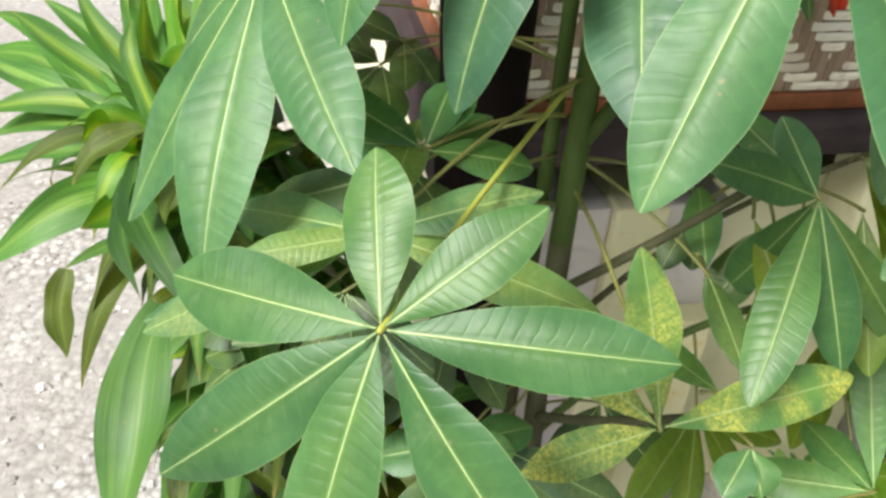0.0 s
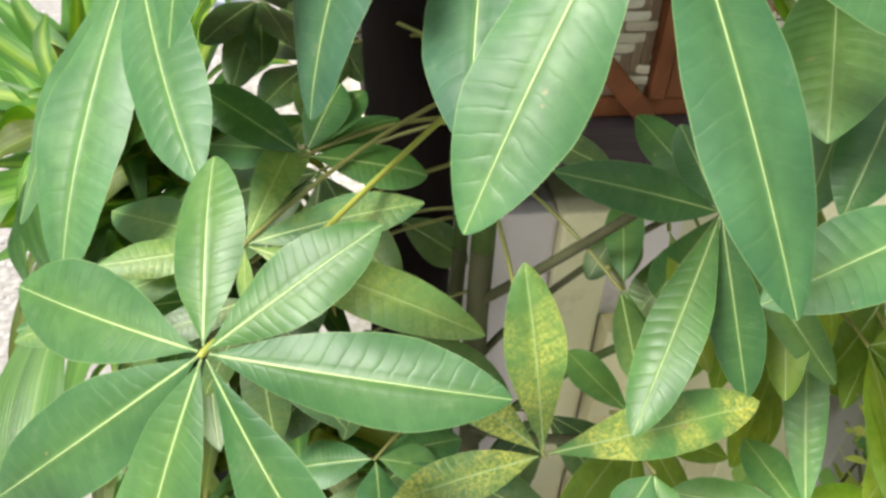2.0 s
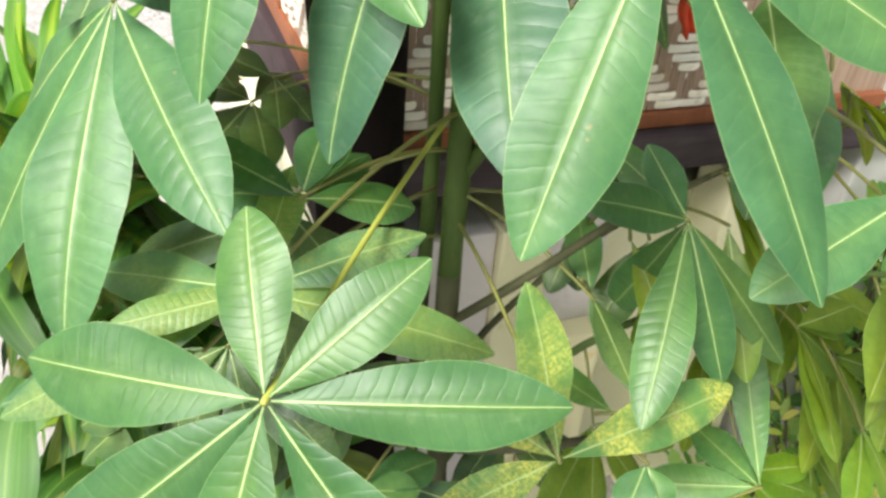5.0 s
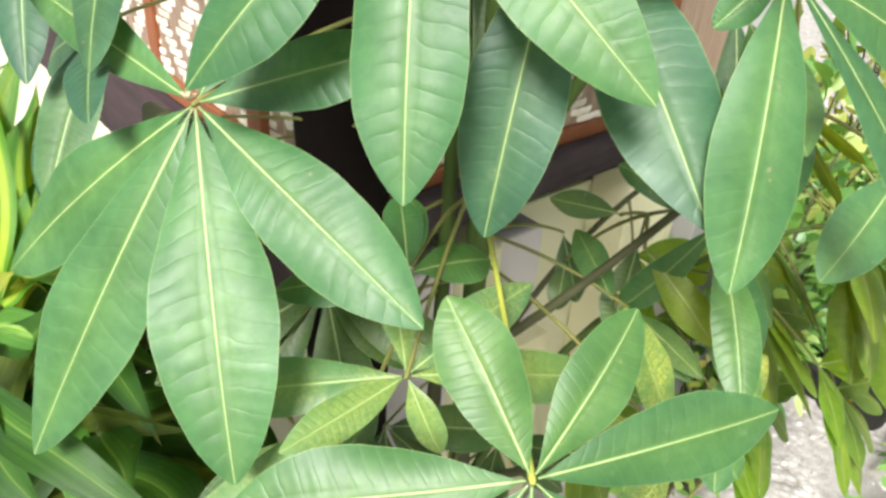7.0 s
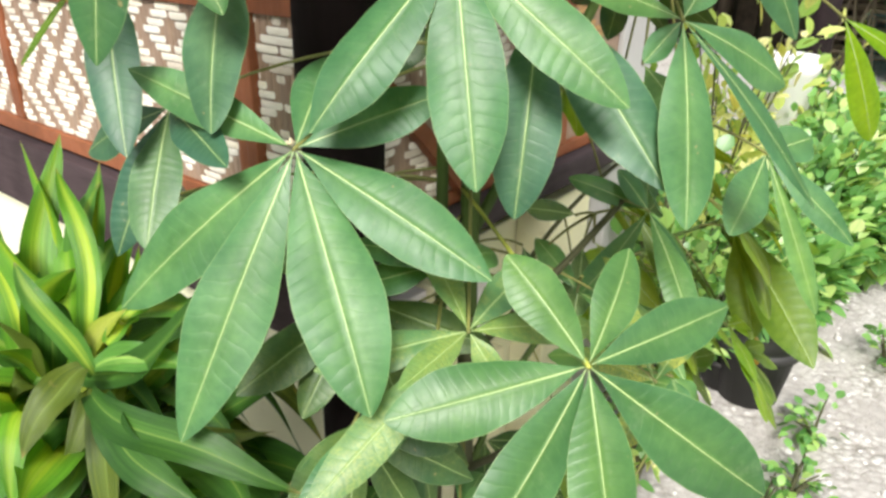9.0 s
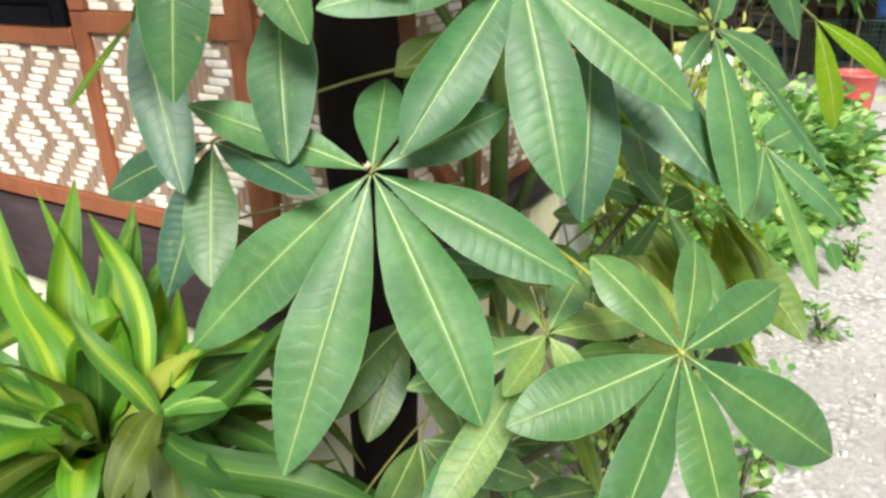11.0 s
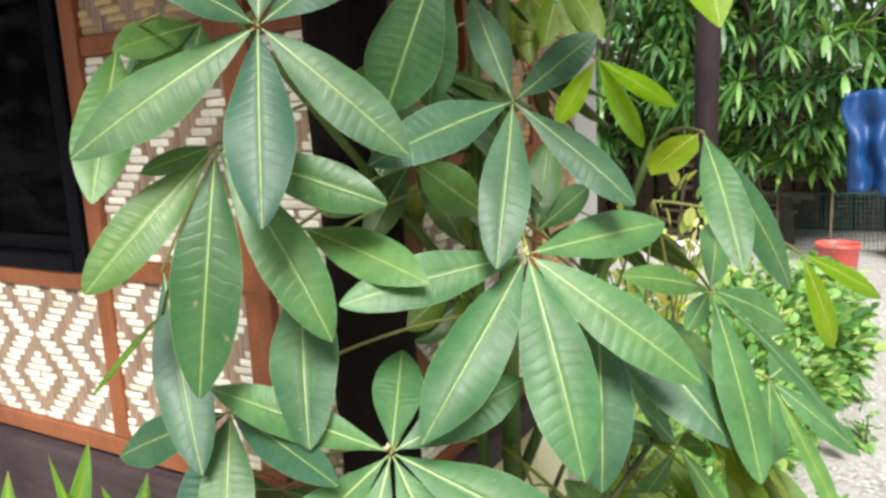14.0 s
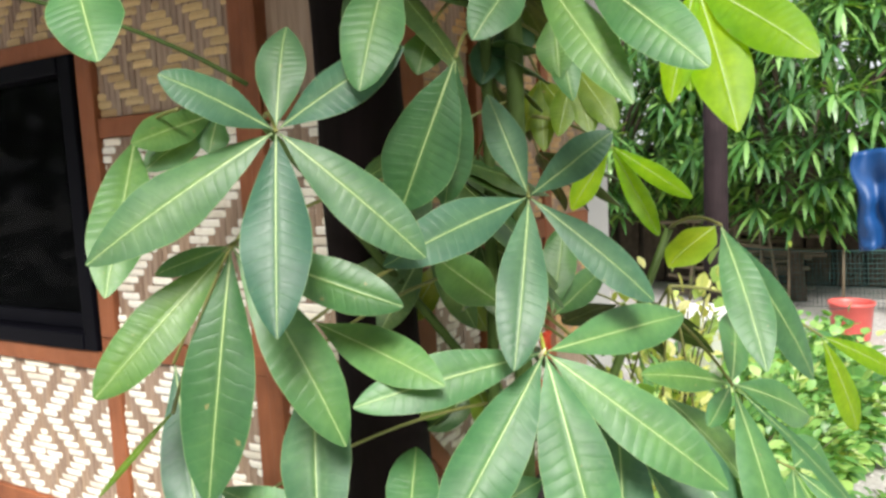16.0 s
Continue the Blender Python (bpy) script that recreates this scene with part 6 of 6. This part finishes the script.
def mango_tree(at, height, radius, whorls, seed):
    rng = random.Random(seed)
    th = tagged(empty("mango_tree", (*at, 0)), "tree with whorls of narrow glossy green leaves", "tree", "trees behind the yard")
    v, q = tube([(0, 0, 0), (0.05, 0.03, 0.6), (-0.02, 0.08, 1.3), (0.02, 0, height * 0.55)], [0.1, 0.08, 0.07, 0.04], 10)
    mesh_ob("trunk", v, q, M_FAR_WOOD, th)
    tips = []
    for k in range(12):
        w = k * 2.4
        end = Vector((radius * 0.75 * math.cos(w), radius * 0.75 * math.sin(w), height * rng.uniform(0.4, 0.85)))
        line = bezier((0, 0, rng.uniform(0.7, 1.3)), (end.x * 0.4, end.y * 0.4, end.z * 0.9), end, 8)
        v, q = tube(line, [0.04 - 0.004 * i for i in range(9)], 6)
        mesh_ob("limb", v, q, M_FAR_WOOD, th)
    verts, faces, uvs = [], [], []
    for _ in range(whorls):
        # clumps fill an uneven shell
        while True:
            d = Vector([rng.gauss(0, 1) for _ in range(3)]).normalized()
            r = rng.uniform(0.55, 1.0) ** 0.5
            p = Vector((d.x * radius * r, d.y * radius * r, height * 0.58 + d.z * height * 0.42 * r))
            if noise.noise(p * 1.3 + Vector((seed, 0, 0))) > -0.22:
                break
        out = Vector((d.x, d.y, 0.35)).normalized()
        a = out.cross(Vector((0, 0, 1))).normalized()
        b = a.cross(out)
        turn = rng.uniform(0, 6.3)
        for i in range(13):
            w = turn + i * 2.39996
            way = (out * (0.2 + 0.05 * i) + math.cos(w) * a + math.sin(w) * b).normalized()
            l = rng.uniform(0.22, 0.34)
            side = way.cross(Vector((0, 0, 1))).normalized()
            base = len(verts)
            for q, half in ((0.0, 0.004), (0.3, 0.022), (0.65, 0.024), (1.0, 0.002)):
                mid = p + way * l * q - Vector((0, 0, 0.34 * l * q * q))
                for sgn in (-1, 1):
                    verts.append(mid + side * half * sgn + Vector((0, 0, 0.3 * half)) * (sgn > 0))
                    uvs.append((0.5 + 0.5 * sgn, q))
            for r in range(3):
                n = base + 2 * r
                faces.append((n, n + 1, n + 3, n + 2))
    mesh_ob("crown", verts, faces, M_TREE_LEAF, th, "", False, uvs)


mango_tree((8.2, 0.85), 4.3, 1.6, 620, 1)
mango_tree((9.0, 3.2), 4.8, 2.1, 850, 2)
mango_tree((8.6, -2.2), 4.4, 1.8, 500, 3)

# white planter added for a bright patch, whose brightness is put into its colour
th = tagged(empty("planter", (2.79, 0.88, 0)), "white tapered planter added for a bright patch among the bushes", "planter")
v, q = lathe([(0.0, 0.0), (0.08, 0.0), (0.115, 0.86), (0.125, 0.87), (0.125, 0.93), (0.11, 0.93), (0.1, 0.85), (0.0, 0.83)], 28)
mesh_ob("body", v, q, M_BRIGHT_WHITE, th)
bush((3.0, 0.95), (0.4, 0.3), 1.15, 300, 0.07, M_BUSH_PALE, "pale yellow-green variegated bush by the planter", 9)

# red cloths by the battens
def red_cloth(at, wide, tall, seed):
    verts, faces = [], []
    for i in range(9):
        for j in range(12):
            u, v = i / 8, j / 11
            verts.append((wide * (u - 0.5) * (1 - 0.4 * v) + 0.006 * math.sin(v * 7 + seed), 0.009 * math.sin(u * 9 + v * 3 + seed), -tall * v + 0.012 * u))
    for i in range(8):
        for j in range(11):
            n = i * 12 + j
            faces.append((n, n + 1, n + 13, n + 12))
    ob = mesh_ob("red_cloth", verts, faces, M_RED_CLOTH)
    ob.location = at
    ob.modifiers.new("thick", "SOLIDIFY").thickness = 0.003
    tagged(ob, "small red cloth hanging on the woven wall", "cloth", "red cloths on the wall")


red_cloth((0.63, 0.79, 1.19), 0.03, 0.075, 1)
red_cloth((0.69, 0.79, 1.27), 0.025, 0.04, 2)


# added ring of leaves, mostly unseen: darkens reflections and cuts low sky light
def leaf_screen():
    rng = random.Random(31)
    spots = []
    for _ in range(20000):
        w = rng.uniform(0, 2 * math.pi)
        r = rng.uniform(12.0, 15.0)
        h = 5.0 + 1.6 * noise.noise((math.cos(w) * 3, math.sin(w) * 3, 0))
        z = h * rng.random() ** 0.8
        p = Vector((3 + r * math.cos(w), r * math.sin(w), z))
        spots.append((p, Vector((-math.cos(w), -math.sin(w), 0.3))))
    v, q, uv = leaf_cards(spots, 0.62, 33, 0.6)
    tagged(mesh_ob("leaf_screen", v, q, M_SCREEN, None, "", False, uv), "added ring of dense green leaves round the yard, mostly out of view", "trees", kind="stuff")


leaf_screen()


# single broad leaves of a cordyline at the foot of the wall
cord = tagged(empty("cordyline", (-0.12, 0.82, 0)), "cordyline with broad ribbed drooping leaves by the post", "plant")
v, q = tube([(0, 0, 0), (0.01, -0.02, 0.4), (0.0, 0.0, 0.82)], [0.01, 0.009, 0.006], 9)
mesh_ob("stem", v, q, M_TRUNK, cord)
CO = (-0.12, 0.82, 0)
strap_to(cord, CO, (-0.17, 0.65, 0.85), (-0.215, 0.40, 0.66), 0.075, (-0.2, -0.5, 0.8), 0.1, M_CORD, 951)
strap_to(cord, CO, (-0.087, 1.0, 0.647), (0.024, 0.65, 0.742), 0.065, (-0.5, -0.4, 0.75), 0.06, M_STRAP_DARK, 952)
strap_to(cord, CO, (-0.12, 0.82, 0.8), (-0.16, 0.6, 0.86), 0.06, (-0.2, -0.3, 0.9), 0.12, M_STRAP_DARK, 954)
skirt(cord, (-0.12, 0.82), 0.5, 0.8, 14, 0.24, 0.055, (M_STRAP_DARK, M_CORD, M_STRAP_OLIVE), 45)


# ---- small things ----
def dried(name, at, way, length, width, curl, label, mat, seed):
    """A single shed leaf, curled along its length."""
    base = Vector(at)
    d = Vector(way).normalized()
    ob = leaflet(base, base + d * length, width, (0.2, -0.6, 0.7), curl, None, (mat, mat), base, seed, 0.5, 24)
    ob.name = name
    ob.location = base
    return tagged(ob, label, "leaf")


dried("dry_leaf", (1.0, 0.42, 0.62), (0.1, -0.1, -1), 0.09, 0.045, 0.2, "dry yellow-brown curled leaf caught in the bush", M_DRY, 3001)
dried("dry_leaf", (0.35, 0.6, 0.03), (0.8, 0.4, 0.02), 0.12, 0.05, 0.15, "fallen yellow leaf on the ground under the tree", M_DRY, 3002)
dried("dry_leaf", (0.62, 0.42, 0.03), (0.5, -0.6, 0.02), 0.11, 0.05, 0.15, "fallen yellow leaf on the ground under the tree", M_DRY, 3003)
dried("dry_leaf", (1.25, 0.36, 0.03), (-0.6, 0.3, 0.02), 0.1, 0.05, 0.15, "fallen yellow leaf on the gravel", M_DRY, 3004)
for i, (x, y, n) in enumerate(((1.3, 0.3, 60), (1.6, 0.32, 70), (1.1, 0.34, 50), (2.2, 0.22, 70), (3.0, 0.14, 80), (0.85, 0.36, 40))):
    bush((x, y), (0.13, 0.07), 0.12, n, 0.04, M_BUSH, "small green weed growing in the gravel", 60 + i, 6, "weed", 0.7)
pot((1.72, 0.55), 0.13, 0.22, "black plastic flower pot on the gravel", M_POT)
pot((2.05, 0.62), 0.12, 0.2, "black plastic flower pot on the gravel", M_POT)
pot((-0.18, 0.985), 0.13, 0.2, "black plastic flower pot by the wall", M_POT)
pot((-0.06, 0.96 - 0.2), 0.12, 0.19, "black plastic flower pot by the wall", M_POT)
pot((-0.375, 3.96), 0.11, 0.2, "white glazed flower pot with blue dots", M_CHINA)
spike = tagged(empty("agave", (-0.375, 3.96, 0)), "dark green spiky plant in the dotted pot", "plant")
crown(spike, (-0.375, 3.96), 0.22, 18, 0.24, 0.04, (M_STRAP_DARK, M_STRAP_OLIVE), 47, (20, 80))
